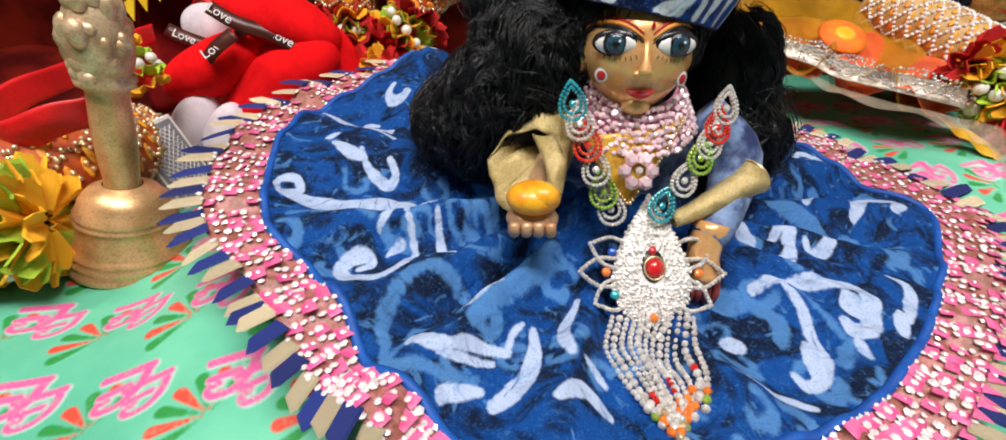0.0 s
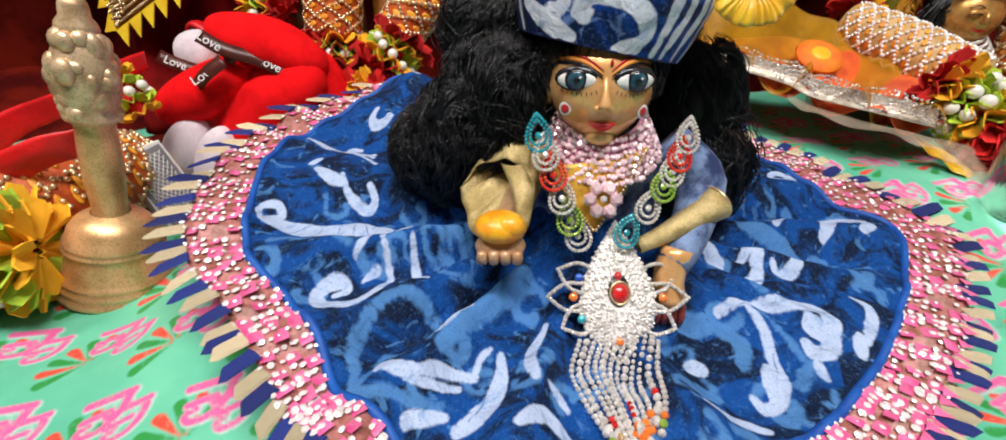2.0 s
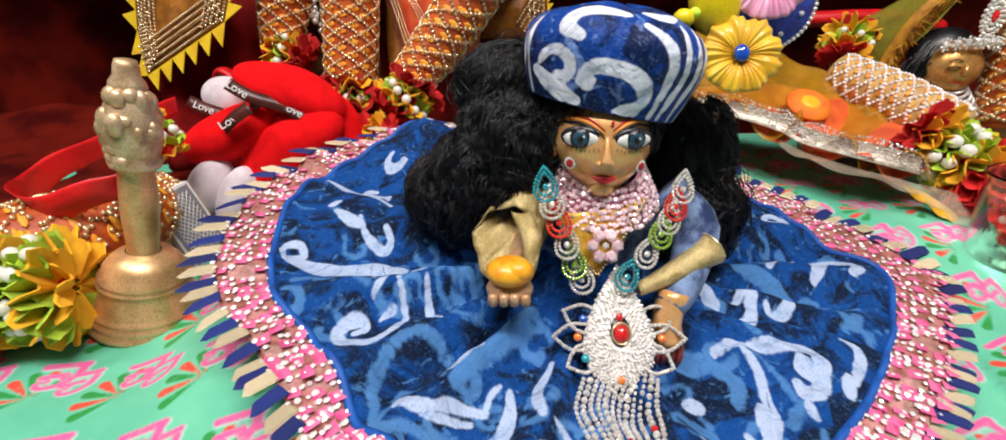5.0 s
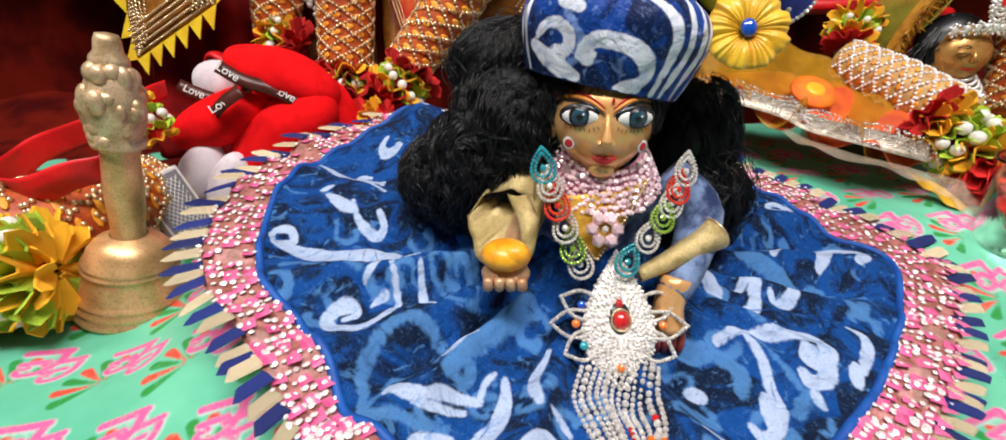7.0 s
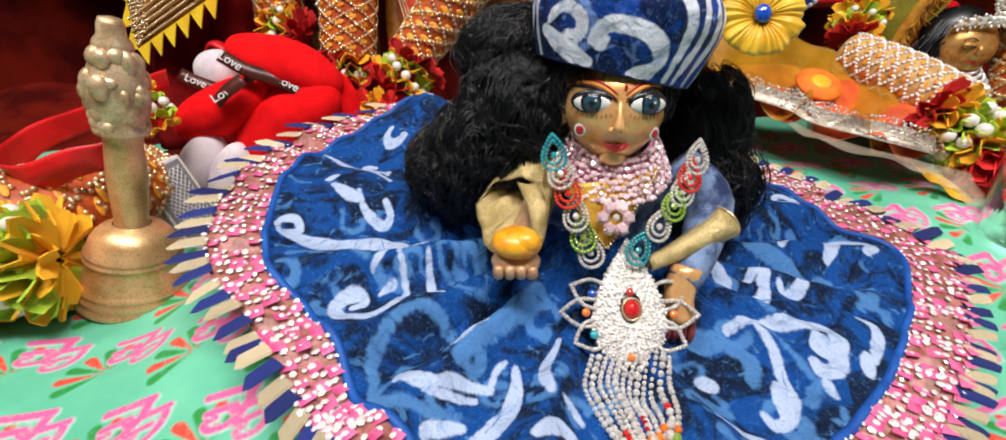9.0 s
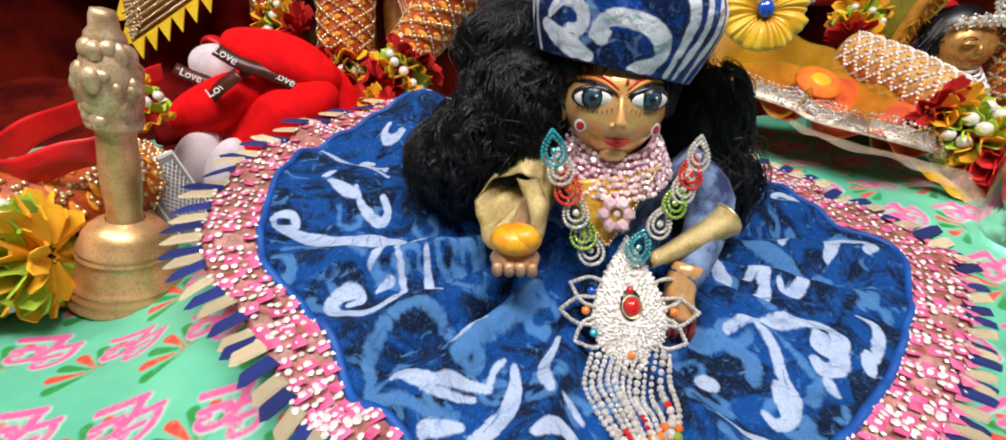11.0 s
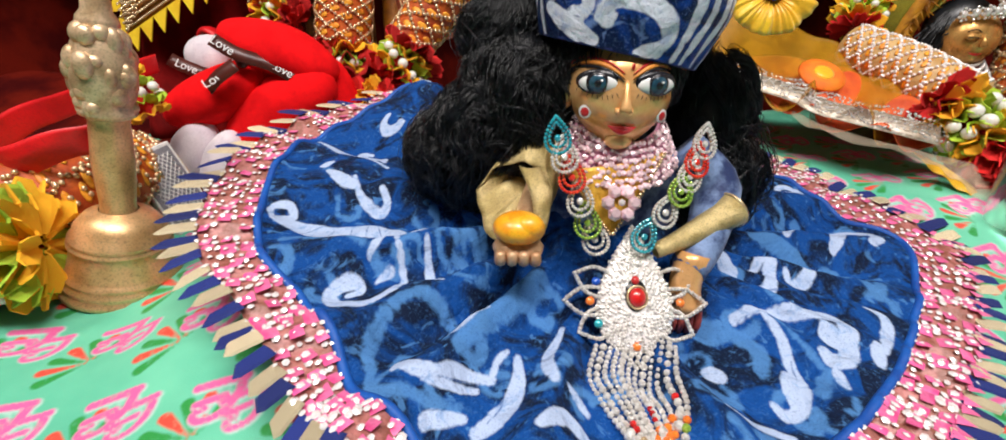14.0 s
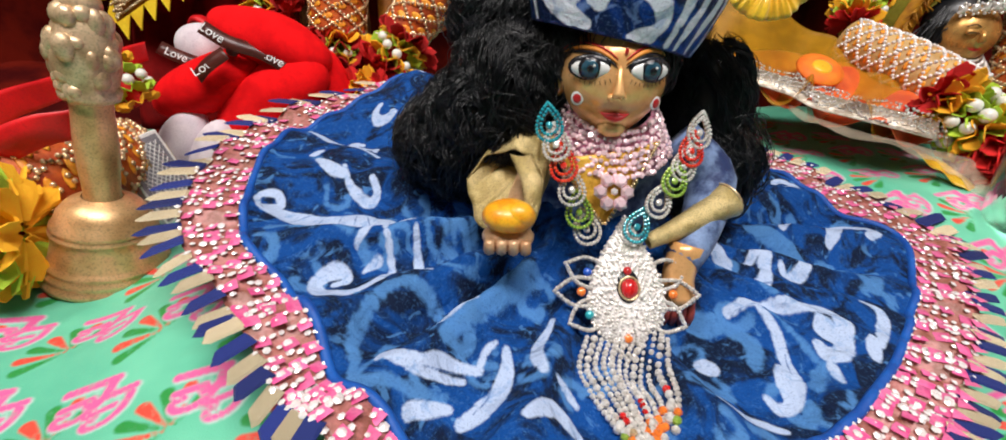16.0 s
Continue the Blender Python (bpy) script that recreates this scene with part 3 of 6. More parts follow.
wash(0.0035, (0.221, 0.231), (0.222, 0.221), (0.230, 0.230))
wash(0.0024, (0.155, 0.211), (0.160, 0.207))
curl(0.0032, (0.111, 0.170), (0.116, 0.164))
wash(0.0044, (0.132, 0.187), (0.139, 0.180), (0.135, 0.168))
wash(0.0050, (0.113, 0.197), (0.127, 0.190))
wash(0.0044, (0.103, 0.154), (0.115, 0.149))
wash(0.0028, (0.153, 0.153), (0.165, 0.168))
cut(0.0006, (0.143, 0.205), (0.173, 0.209), (0.205, 0.204))
cut(0.0006, (0.134, 0.219), (0.162, 0.218), (0.194, 0.223))
cut(0.0008, (0.209, 0.258), (0.214, 0.238), (0.231, 0.235))
cut(0.0006, (0.190, 0.249), (0.199, 0.236))
curl(0.0027, (0.046, 0.183), (0.038, 0.165), (0.039, 0.150))
curl(0.0029, (0.031, 0.126), (0.041, 0.133), (0.050, 0.126))
curl(0.0018, (0.044, 0.148), (0.051, 0.140))
curl(0.0028, (0.208, 0.209), (0.210, 0.196), (0.196, 0.178))
curl(0.0022, (0.106, 0.141), (0.119, 0.136), (0.130, 0.132))
rng = random.Random(4)
for i in range(120):
    # the same curls go on over the parts turned away
    a, t = rng.uniform(-math.pi, math.pi), rng.uniform(0.35, 0.95)
    cx, cy = OX + 0.19 * t * math.cos(a), OY + 0.19 * t * math.sin(a)
    k, sz, sgn = rng.uniform(0, 6.3), rng.uniform(0.006, 0.012), rng.choice((-1, 1))
    turnline = [(cx + sz * (1 - 0.16 * j) * math.cos(k + sgn * 0.8 * j), cy + sz * (1 - 0.16 * j) * math.sin(k + sgn * 0.8 * j)) for j in range(6)]
    if cy > 0.30:
        curl(rng.uniform(0.0018, 0.0034), *turnline)
    else:
        wash(rng.uniform(0.0012, 0.0030), *turnline)
b = Build()
b.add(np.stack([SX, SY, skirt_height(SX, SY)], -1).reshape(-1, 3), grid_faces(na, nr, True))
me = b.mesh("skirt_cloth", VELVET)
drawn.put(me, ("curl", "wash", "cut"))
fabric = part("skirt_cloth", me, None, skirt)
s = fabric.modifiers.new("thickness", "SOLIDIFY")
s.thickness, s.offset = 0.0012, -1.0


def on_skirt(a, r, lift=0.0):
    x, y = OX + r * math.cos(a), OY + r * math.sin(a)
    return Vector((x, y, float(skirt_height(x, y)) + lift))


b = Build()
ring = [on_skirt(a, hem(a) + 0.0012, 0.0008) for a in np.linspace(-np.pi, np.pi, 361)[:-1]]
b.add(*tube(ring + ring[:1], 0.0022, 8, False))
part("piping", b, PIPING, skirt, "bright blue piping along the hem")

# the mirror-work band: a gathered rose net with pink satin squares and silver sequins
nb = 720
BA, BT = np.meshgrid(np.arange(nb) * 2 * np.pi / nb - np.pi, np.linspace(0, 1, 9), indexing="ij")
inner, outer = hem(BA) + 0.002, hem(BA) + (edge(BA) - hem(BA)) * 0.64
BR = inner + (outer - inner) * BT
BX, BY = OX + BR * np.cos(BA), OY + BR * np.sin(BA)
BZ = skirt_height(BX, BY) + 0.0006 + 0.0009 * np.sin(BA * 96 + BT * 2) * np.sin(BT * 3.1)
b = Build()
b.add(*slab(np.stack([BX, BY, BZ], -1).reshape(-1, 3), grid_faces(nb, 9, True), (0, 0, 1), 0.0008))
part("mirror_band", b, ROSE, skirt, "gathered rose-brown band")


def band_place(a, t, lift):
    r0, r1 = hem(a) + 0.002, hem(a) + (edge(a) - hem(a)) * 0.64
    r = r0 + (r1 - r0) * t
    x, y = OX + r * math.cos(a), OY + r * math.sin(a)
    z = float(skirt_height(x, y)) + 0.0006 + 0.0009 * math.sin(a * 96 + t * 2) * math.sin(t * 3.1)
    return Vector((x, y, z + lift)), Vector((-math.sin(a), math.cos(a), 0))


SQUARE = Build()
SQUARE.add([(-0.0030, -0.0026, 0), (0.0030, -0.0026, 0), (0.0030, 0.0026, 0), (-0.0030, 0.0026, 0), (-0.0024, -0.0020, 0.0004), (0.0024, -0.0020, 0.0004), (0.0024, 0.0020, 0.0004), (-0.0024, 0.0020, 0.0004)],
           [(4, 5, 6, 7), (0, 1, 5, 4), (1, 2, 6, 5), (2, 3, 7, 6), (3, 0, 4, 7)])
SQUARE = SQUARE.mesh("pink_square", PINK)
rng = random.Random(7)
far = Build()
squares = 0
for i in range(132):
    a = -math.pi + (i + 0.5) * 2 * math.pi / 132
    seen = not 0.75 < a < 2.3
    for j in range(3):
        t = (0.16, 0.48, 0.82)[j]
        aa = a + (0.5 if j == 1 else 0) * 2 * math.pi / 132
        at, along = band_place(aa, t, 0.0006)
        m = frame_of((rng.uniform(-0.2, 0.2), rng.uniform(-0.2, 0.2), 1), along, at) @ pose(0, 0, 0, 0, 0, rng.uniform(-12, 12))
        m = m @ Matrix.Diagonal((rng.uniform(0.95, 1.35), rng.uniform(0.95, 1.3), 1, 1))
        if seen and squares < 298 and rng.random() < 0.98:
            piece("pink_square", SQUARE, m, skirt)
            squares += 1
DOT = [(0.0, 0.0, 0.0008)] + [(math.cos(k * 1.0472), math.sin(k * 1.0472), 0.0) for k in range(6)]
for i in range(132 * 2):
    a = -math.pi + i * math.pi / 132
    for j in range(7):
        t = 0.02 + j * 0.16 + rng.uniform(-0.03, 0.03)
        if rng.random() < 0.12 + 0.25 * (math.sin(a * 37) > 0.55):
            continue
        at, along = band_place(a + rng.uniform(-0.004, 0.004), t, 0.0012)
        k = rng.uniform(0.0011, 0.0020)
        m = frame_of((rng.uniform(-0.3, 0.3), rng.uniform(-0.45, 0.15), 1), along, at)
        far.add(moved([(x * k, y * k, z) for x, y, z in DOT], m), [(0, 1 + q, 1 + (q + 1) % 6) for q in range(6)])
part("sequin", far, SILVER, skirt, "small silver sequins", smooth=False, kind="stuff")

# pointed tabs, navy velvet and gold brocade in turn
TABS = 74


def tab_mesh(name, mat):
    b = Build()
    pr = [(-0.5, 0, 0), (0.5, 0, 0), (0.42, 0.75, 0.0), (-0.30, 1.0, 0), (-0.5, 0.85, 0)]
    mid = [(x * 0.8, 0.05 + y * 0.86, 0.001) for x, y, z in pr]
    n = len(pr)
    b.add(pr + mid, [tuple(range(n, 2 * n))] + [(i, (i + 1) % n, n + (i + 1) % n, n + i) for i in range(n)] + [tuple(range(n))[::-1]])
    return b.mesh(name, mat, False)


NAVYTAB, GOLDTABS = tab_mesh("navy_tab", NAVY), tab_mesh("gold_tab", GOLDTAB)
for i in range(2 * TABS):
    a = -math.pi + i * math.pi / TABS
    r0 = hem(a) + (edge(a) - hem(a)) * 0.60
    full = edge(a) - r0
    at = on_skirt(a, r0, 0.0014)
    tip = on_skirt(a + 0.02, r0 + full, 0.0004 + rng.uniform(-0.0015, 0.0015))
    radial = tip - at
    side = Vector((-math.sin(a), math.cos(a), 0))
    x = (side * -1).normalized()
    y = radial.normalized()
    z = x.cross(y)
    x = y.cross(z)
    wide = r0 * math.pi / TABS * (1.12 if i % 2 else 1.08)
    m = Matrix.Translation(at) @ Matrix((x, y, z)).transposed().to_4x4() @ Matrix.Diagonal((wide, radial.length * (1.0 if i % 2 == 0 else 0.93), 1, 1))
    piece("navy_tab" if i % 2 == 0 else "gold_tab", NAVYTAB if i % 2 == 0 else GOLDTABS, m, skirt)

# pink satin points between the band and the tabs
POINT = Build()
POINT.add([(-0.0034, 0, 0), (0.0034, 0, 0), (0, 0.0065, 0), (-0.002, 0.001, 0.0006), (0.002, 0.001, 0.0006), (0, 0.0048, 0.0006)], [(3, 4, 5), (0, 1, 4, 3), (1, 2, 5, 4), (2, 0, 3, 5)])
POINT = POINT.mesh("pink_point", PINK)
for i in range(2 * TABS):
    a = -math.pi + (i + 0.5) * math.pi / TABS
    if not -1.0 < a < 0.25:
        continue
    r0 = hem(a) + (edge(a) - hem(a)) * 0.59
    at, tip = on_skirt(a, r0, 0.0028), on_skirt(a, r0 + 0.008, 0.0028)
    piece("pink_point", POINT, frame_of((tip - at).cross(Vector((math.sin(a), -math.cos(a), 0))) * -1, Vector((math.sin(a), -math.cos(a), 0)), at), skirt)


# ---- the doll ----
HX, HY, HZ = 0.0705, 0.2375, 0.128


def face_y(x, z):
    q = 1 - ((x - HX) / 0.0245) ** 2 - ((z - HZ) / 0.0275) ** 2
    return HY - 0.025 * math.sqrt(max(q, 0.02))


BLOUSE = surface("blue_printed_blouse", (0.005, 0.02, 0.10), (0.20, 0.30, 0.52), 75, 0.7, relief=0.5, sheen=0.1)
b = Build()
v, f = ball((0, 0, 0), (0.0245, 0.025, 0.0275), 36, 26)
low = np.clip(-v[:, 2] / 0.0275, 0, 1)
v[:, 0] *= 1 - 0.46 * low ** 1.5
v[:, 1] *= 1 - 0.16 * low ** 1.8
b.add(v + (HX, HY, HZ), f, 0)
b.add(*tube(smooth_line([(HX - 0.002, face_y(HX, 0.137) + 0.0015, 0.1375), (HX - 0.0022, face_y(HX, 0.131) - 0.0012, 0.131), (HX - 0.0024, face_y(HX, 0.126) - 0.003, 0.1255)], 8), (0.0011, 0.0017, 0.0030), 10), 0)
for s in (-1, 1):
    b.add(*ball((HX - 0.0024 + s * 0.0026, face_y(HX, 0.125) - 0.0006, 0.1250), (0.0017, 0.0018, 0.0014), 10, 8), 0)
    b.add(*ball((HX + s * 0.0242, HY + 0.003, 0.127), (0.0028, 0.0042, 0.0078), 12, 10), 0)
b.add(*ball((HX - 0.001, face_y(HX, 0.110) + 0.0030, 0.1095), (0.0066, 0.0045, 0.0044), 14, 10), 0)
for ex, tip in ((0.0566, 1), (0.0812, -1)):
    ez, yy = 0.1362, face_y(ex, 0.136)
    tilt = pose(0, 0, 0, 0, 0, (HX - ex) * -1350)
    b.add(*ball((ex, yy + 0.0004, ez), (0.0100, 0.0021, 0.0056), 24, 10, tilt), 3)
    b.add(*ball((ex, yy - 0.0003, ez - 0.0004), (0.0088, 0.0022, 0.0042), 24, 10, tilt), 1)
    b.add(*ball((ex - tip * 0.0006, yy - 0.0010, ez), (0.0052, 0.0024, 0.0050), 20, 10, tilt), 3)
    b.add(*ball((ex - tip * 0.0006, yy - 0.0014, ez), (0.0044, 0.0024, 0.0043), 20, 10, tilt), 2)
    b.add(*ball((ex - tip * 0.0006, yy - 0.0026, ez), (0.0023, 0.0015, 0.0023), 14, 8, tilt), 3)
    # a tiny white bead stands for the glint on each pupil
    b.add(*ball((ex - tip * 0.0006 + 0.0013, yy - 0.0040, ez + 0.0014), (0.0006, 0.0004, 0.0006), 8, 6), 1)
    # brow and painted lid lines
    for lift, rad, slot in ((0.0074, 0.0012, 5), (0.0060, 0.0008, 3), (0.0092, 0.0006, 4)):
        arc = []
        for k in np.linspace(-1, 1, 13):
            x = ex + k * 0.0105
            z = ez + lift - 0.0042 * k * k + 0.0008 * k * tip * -1
            arc.append((x, face_y(x, z) - 0.0004, z))
        b.add(*tube(arc, (0.0002, rad, rad, 0.0002), 6), slot)
    for k in range(9):
        x = ex + (k - 4) * 0.0019
        z0 = ez - 0.0052 + 0.0002 * (k - 4) ** 2 * 0.5
        b.add(*tube([(x, face_y(x, z0) - 0.0003, z0), (x + (k - 4) * 0.0002, face_y(x, z0 - 0.0018) - 0.0003, z0 - 0.0018)], (0.00018, 0.0001), 4), 3)
for cx, cz in ((0.0525, 0.1225), (0.0875, 0.1215)):
    side = pose(0, 0, 0, 0, 0, (cx - HX) * 1900)
    b.add(*ball((cx, face_y(cx, cz) + 0.0001, cz), (0.0032, 0.0008, 0.0032), 16, 8, side), 1)
    b.add(*ball((cx, face_y(cx, cz) - 0.0002, cz), (0.0023, 0.0009, 0.0023), 16, 8, side), 4)
LX, LZ = HX - 0.0018, 0.1165
for k, h, rad in ((1, 0.0007, 0.0011), (-1, -0.0012, 0.0014)):
    arc = [(LX + u * 0.0062, face_y(LX + u * 0.0062, LZ) - 0.0010 + 0.0003 * abs(u), LZ + h * (1 - abs(u)) + 0.0013 * u * u) for u in np.linspace(-1, 1, 15)]
    b.add(*tube(arc, (0.0002, rad * 0.8, rad, rad * 0.8, 0.0002), 8), 4)
b.add(*ball((HX, face_y(HX, 0.142) - 0.0003, 0.1435), (0.0008, 0.0006, 0.0016), 8, 6), 4)
# neck, body, arms and hands
b.add(*tube([(HX, HY + 0.003, 0.112), (HX + 0.001, HY + 0.008, 0.095)], 0.0125, 16), 0)
b.add(*ball((0.0755, 0.2515, 0.072), (0.040, 0.026, 0.042), 24, 16), 6)
b.add(*ball((0.0735, 0.2345, 0.083), (0.017, 0.014, 0.022), 18, 12), 7)
b.add(*tube(smooth_line([(0.110, 0.246, 0.098), (0.128, 0.238, 0.080), (0.118, 0.215, 0.062), (0.107, 0.203, 0.050)], 12), (0.012, 0.013, 0.010, 0.009), 14), 6)
b.add(*tube(smooth_line([(0.110, 0.206, 0.058), (0.1065, 0.2005, 0.044), (0.1075, 0.197, 0.032)], 8), (0.0085, 0.0075, 0.0085), 14), 0)
for k in range(4):
    x = 0.1012 + k * 0.0040
    b.add(*tube(smooth_line([(x, 0.1955, 0.0335), (x, 0.1925, 0.027), (x, 0.1935, 0.0205)], 6), (0.0022, 0.0021, 0.0016), 8), 9)
b.add(*tube(smooth_line([(0.043, 0.248, 0.090), (0.031, 0.226, 0.074), (0.0235, 0.200, 0.0655)], 10), (0.009, 0.0065, 0.0050), 14), 8)
b.add(*ball((0.0235, 0.1935, 0.0665), (0.0118, 0.0095, 0.0062), 16, 10), 8)
for k in range(4):
    x = 0.0155 + k * 0.0052
    b.add(*tube(smooth_line([(x, 0.1935, 0.0640), (x, 0.1845, 0.0640), (x, 0.1835, 0.0695)], 6), (0.0028, 0.0027, 0.0020), 8), 8)
solo("brass_doll", b, [FACEGOLD, EYEWHITE, IRIS, INK, LIPS, ORANGEPAINT, BLOUSE, GOLDLAME, SKINWOOD, HENNA], "seated brass doll with painted enamel eyes, in its blue skirt", "doll")

# the sweet on its palm
b = Build()
b.add(*ball((0.0235, 0.1915, 0.0775), (0.0118, 0.0098, 0.0072), 20, 12), 0)
b.add(*ball((0.0275, 0.1885, 0.0795), (0.0070, 0.0060, 0.0058), 14, 10), 0)
solo("sweet_ball", b, [SWEET], "glossy yellow and orange sweet on the doll's palm", "sweet")

# gold sleeves
sleeve = thing("gold_sleeve", (0.03, 0.22, 0.09), "draped gold glitter sleeve, open at the wrist", "sleeve", "gold sleeves")
b = Build()
rim = smooth_line([(0.0020, 0.2320, 0.0780), (0.0110, 0.2320, 0.0900), (0.0260, 0.2280, 0.0955), (0.0360, 0.2200, 0.0920), (0.0385, 0.2120, 0.0830), (0.0350, 0.2060, 0.0700), (0.0290, 0.2080, 0.0620), (0.0110, 0.2130, 0.0600), (0.0050, 0.2240, 0.0680), (0.0020, 0.2320, 0.0780)], 73)[:-1]
q = np.linspace(0, 2 * np.pi, 73)[:-1]
root = np.stack([0.043 - 0.010 * np.cos(q), np.full(72, 0.252), 0.096 + 0.011 * np.sin(q)], -1)
ts = np.linspace(0, 1, 15)
loft = rim[:, None] + (root - rim)[:, None] * ts[None, :, None]
puff = np.sin(np.pi * ts)[None, :]
spin = np.arange(72)[:, None]
loft[:, :, 2] += 0.004 * puff + 0.0011 * np.sin(spin * 0.9 + 5 * ts[None]) * (0.4 + puff)
loft[:, :, 0] += 0.0010 * np.sin(spin * 0.62 + 7 * ts[None]) * (0.4 + puff)
b.add(loft.reshape(-1, 3), grid_faces(72, 15, True))
ob = part("sleeve_cloth", b, GOLDLAME, sleeve)
s = ob.modifiers.new("thickness", "SOLIDIFY")
s.thickness = 0.0009
b = Build()
near = smooth_line([(0.0235, 0.2230, 0.0950), (0.0290, 0.2110, 0.0850), (0.0305, 0.2040, 0.0750), (0.0285, 0.2020, 0.0640)], 20)
away = smooth_line([(0.0340, 0.2230, 0.0950), (0.0390, 0.2120, 0.0860), (0.0372, 0.2040, 0.0730), (0.0325, 0.2020, 0.0615)], 20)
ts = np.linspace(0, 1, 7)
fold = near[:, None] + (away - near)[:, None] * ts[None, :, None]
fold[:, :, 1] -= 0.0026 * np.sin(np.pi * ts)[None] + 0.0006 * np.sin(np.arange(20)[:, None] * 0.8 + 4 * ts[None])
b.add(*slab(fold.reshape(-1, 3), grid_faces(20, 7), (0, -1, 0.2), 0.0008))
part("hanging_cuff", b, GOLDLAME, sleeve)
sleeve = thing("gold_sleeve", (0.11, 0.21, 0.06), "stiff gold glitter sleeve flaring like a horn", "sleeve", "gold sleeves")
b = Build()
line = smooth_line([(0.0900, 0.2040, 0.0600), (0.105, 0.2085, 0.0655), (0.1200, 0.2160, 0.0705), (0.1315, 0.2215, 0.0755)], 14)
b.add(*tube(line, (0.0030, 0.0046, 0.0062, 0.0088), 22, False, 0.9))
ob = part("sleeve_cloth", b, GOLDLAME, sleeve)
s = ob.modifiers.new("thickness", "SOLIDIFY")
s.thickness = 0.0008
b = Build()
d = Vector((0.0115, 0.0055, 0.005)).normalized()
b.add(*tube([Vector((0.1313, 0.2214, 0.0754)) + frame_of(d, (0, 0, 1), (0, 0, 0)) @ Vector((0.0088 * math.cos(k), 0.0088 * math.sin(k), 0)) for k in np.linspace(0, 6.2832, 25)], 0.0008, 6, False))
part("rim", b, BEADGOLD, sleeve)

# ---- wig ----
wig = thing("black_wig", (0.06, 0.27, 0.14), "long curly black doll wig spilling over the skirt", "wig")
b = Build()
MASSES = (((0.0715, 0.2490, 0.138), (0.0290, 0.0265, 0.028)), ((0.032, 0.284, 0.150), (0.038, 0.028, 0.021)), ((0.028, 0.268, 0.118), (0.033, 0.031, 0.036)), ((0.003, 0.269, 0.086), (0.040, 0.027, 0.029)), ((0.131, 0.276, 0.108), (0.022, 0.024, 0.038)), ((0.140, 0.268, 0.078), (0.024, 0.024, 0.032)), ((0.012, 0.264, 0.103), (0.032, 0.028, 0.028)), ((0.080, 0.292, 0.118), (0.045, 0.026, 0.045)))
for centre, radii in MASSES:
    b.add(*ball(centre, tuple(r * 0.90 for r in radii), 24, 16))
part("hair_body", b, HAIR, wig)
LOCKS = Build()
dice = np.random.default_rng(11)


def strands(lines, radius):
    """Thin three-sided hairs along many lines at once, tapering to the tip."""
    n, k, _ = lines.shape
    tan = np.gradient(lines, axis=1)
    side = np.cross(tan, np.array((0.31, 0.22, 0.93)))
    side /= np.linalg.norm(side, axis=2)[:, :, None] + 1e-12
    up = np.cross(side, tan)
    up /= np.linalg.norm(up, axis=2)[:, :, None] + 1e-12
    w = radius * np.interp(np.linspace(0, 1, k), (0, 0.2, 0.7, 1), (0.7, 1, 0.9, 0.25))[None, :, None]
    v = np.stack([lines + w * (math.cos(a) * side + math.sin(a) * up) for a in (0, 2.094, 4.189)], 2).reshape(-1, 3)
    i, j, q = np.meshgrid(np.arange(n), np.arange(k - 1), np.arange(3), indexing="ij")
    base, nxt = (i * k + j) * 3, (q + 1) % 3
    LOCKS.add(v, np.stack([base + q, base + nxt, base + 3 + nxt, base + 3 + q], -1).reshape(-1, 4).tolist())


def tufts(centre, radii, count, per, length, sweep, wild=0.55, lift=0.003):
    """Curly locks that lie over a rounded mass of hair and fall with it."""
    c, r = np.array(centre), np.array(radii)
    d = dice.normal(size=(count * 3, 3))
    d /= np.linalg.norm(d, axis=1)[:, None]
    d = d[d @ np.array((0, -0.85, 0.45)) > -0.35][:count]
    n = len(d)
    pos, k = c + r * d, 20
    flow = np.array(sweep) + dice.normal(size=(n, 3)) * wild
    long = length * dice.uniform(0.6, 1.3, n)[:, None]
    path, norm = [], []
    for _ in range(k):
        nm = (pos - c) / r ** 2
        nm /= np.linalg.norm(nm, axis=1)[:, None]
        flow = flow * 0.92 + np.array(sweep) * 0.08
        f = flow - nm * np.sum(flow * nm, 1)[:, None]
        f /= np.linalg.norm(f, axis=1)[:, None] + 1e-9
        path.append(pos)
        norm.append(nm)
        pos = pos + f * long / k
        q = (pos - c) / r
        pos = c + r * q / np.linalg.norm(q, axis=1)[:, None]
    path, norm = np.array(path).transpose(1, 0, 2), np.array(norm).transpose(1, 0, 2)
    tan = np.gradient(path, axis=1)
    tan /= np.linalg.norm(tan, axis=2)[:, :, None] + 1e-9
    across = np.cross(norm, tan)
    t = np.linspace(0, 1, k)[None, :, None]
    coil, turns, ph = dice.uniform(0.0012, 0.0040, (n, 1, 1)), dice.uniform(1.0, 2.4, (n, 1, 1)) * 6.283, dice.uniform(0, 6.283, (n, 1, 1))
    raise_ = dice.uniform(0.2, 1.0, (n, 1, 1)) * lift
    for _ in range(per):
        p2, off, up = ph + dice.normal(size=(n, 1, 1)) * 0.45, dice.normal(size=(n, 1, 1)) * 0.0017, dice.normal(size=(n, 1, 1)) * 0.0010
        fly = dice.normal(size=(n, 1, 3)) * 0.0022 * t ** 2
        strands(path + norm * (raise_ + up + coil * 0.7 * np.cos(turns * t + p2)) + across * (off + coil * np.sin(turns * t + p2)) + fly, 0.00030)


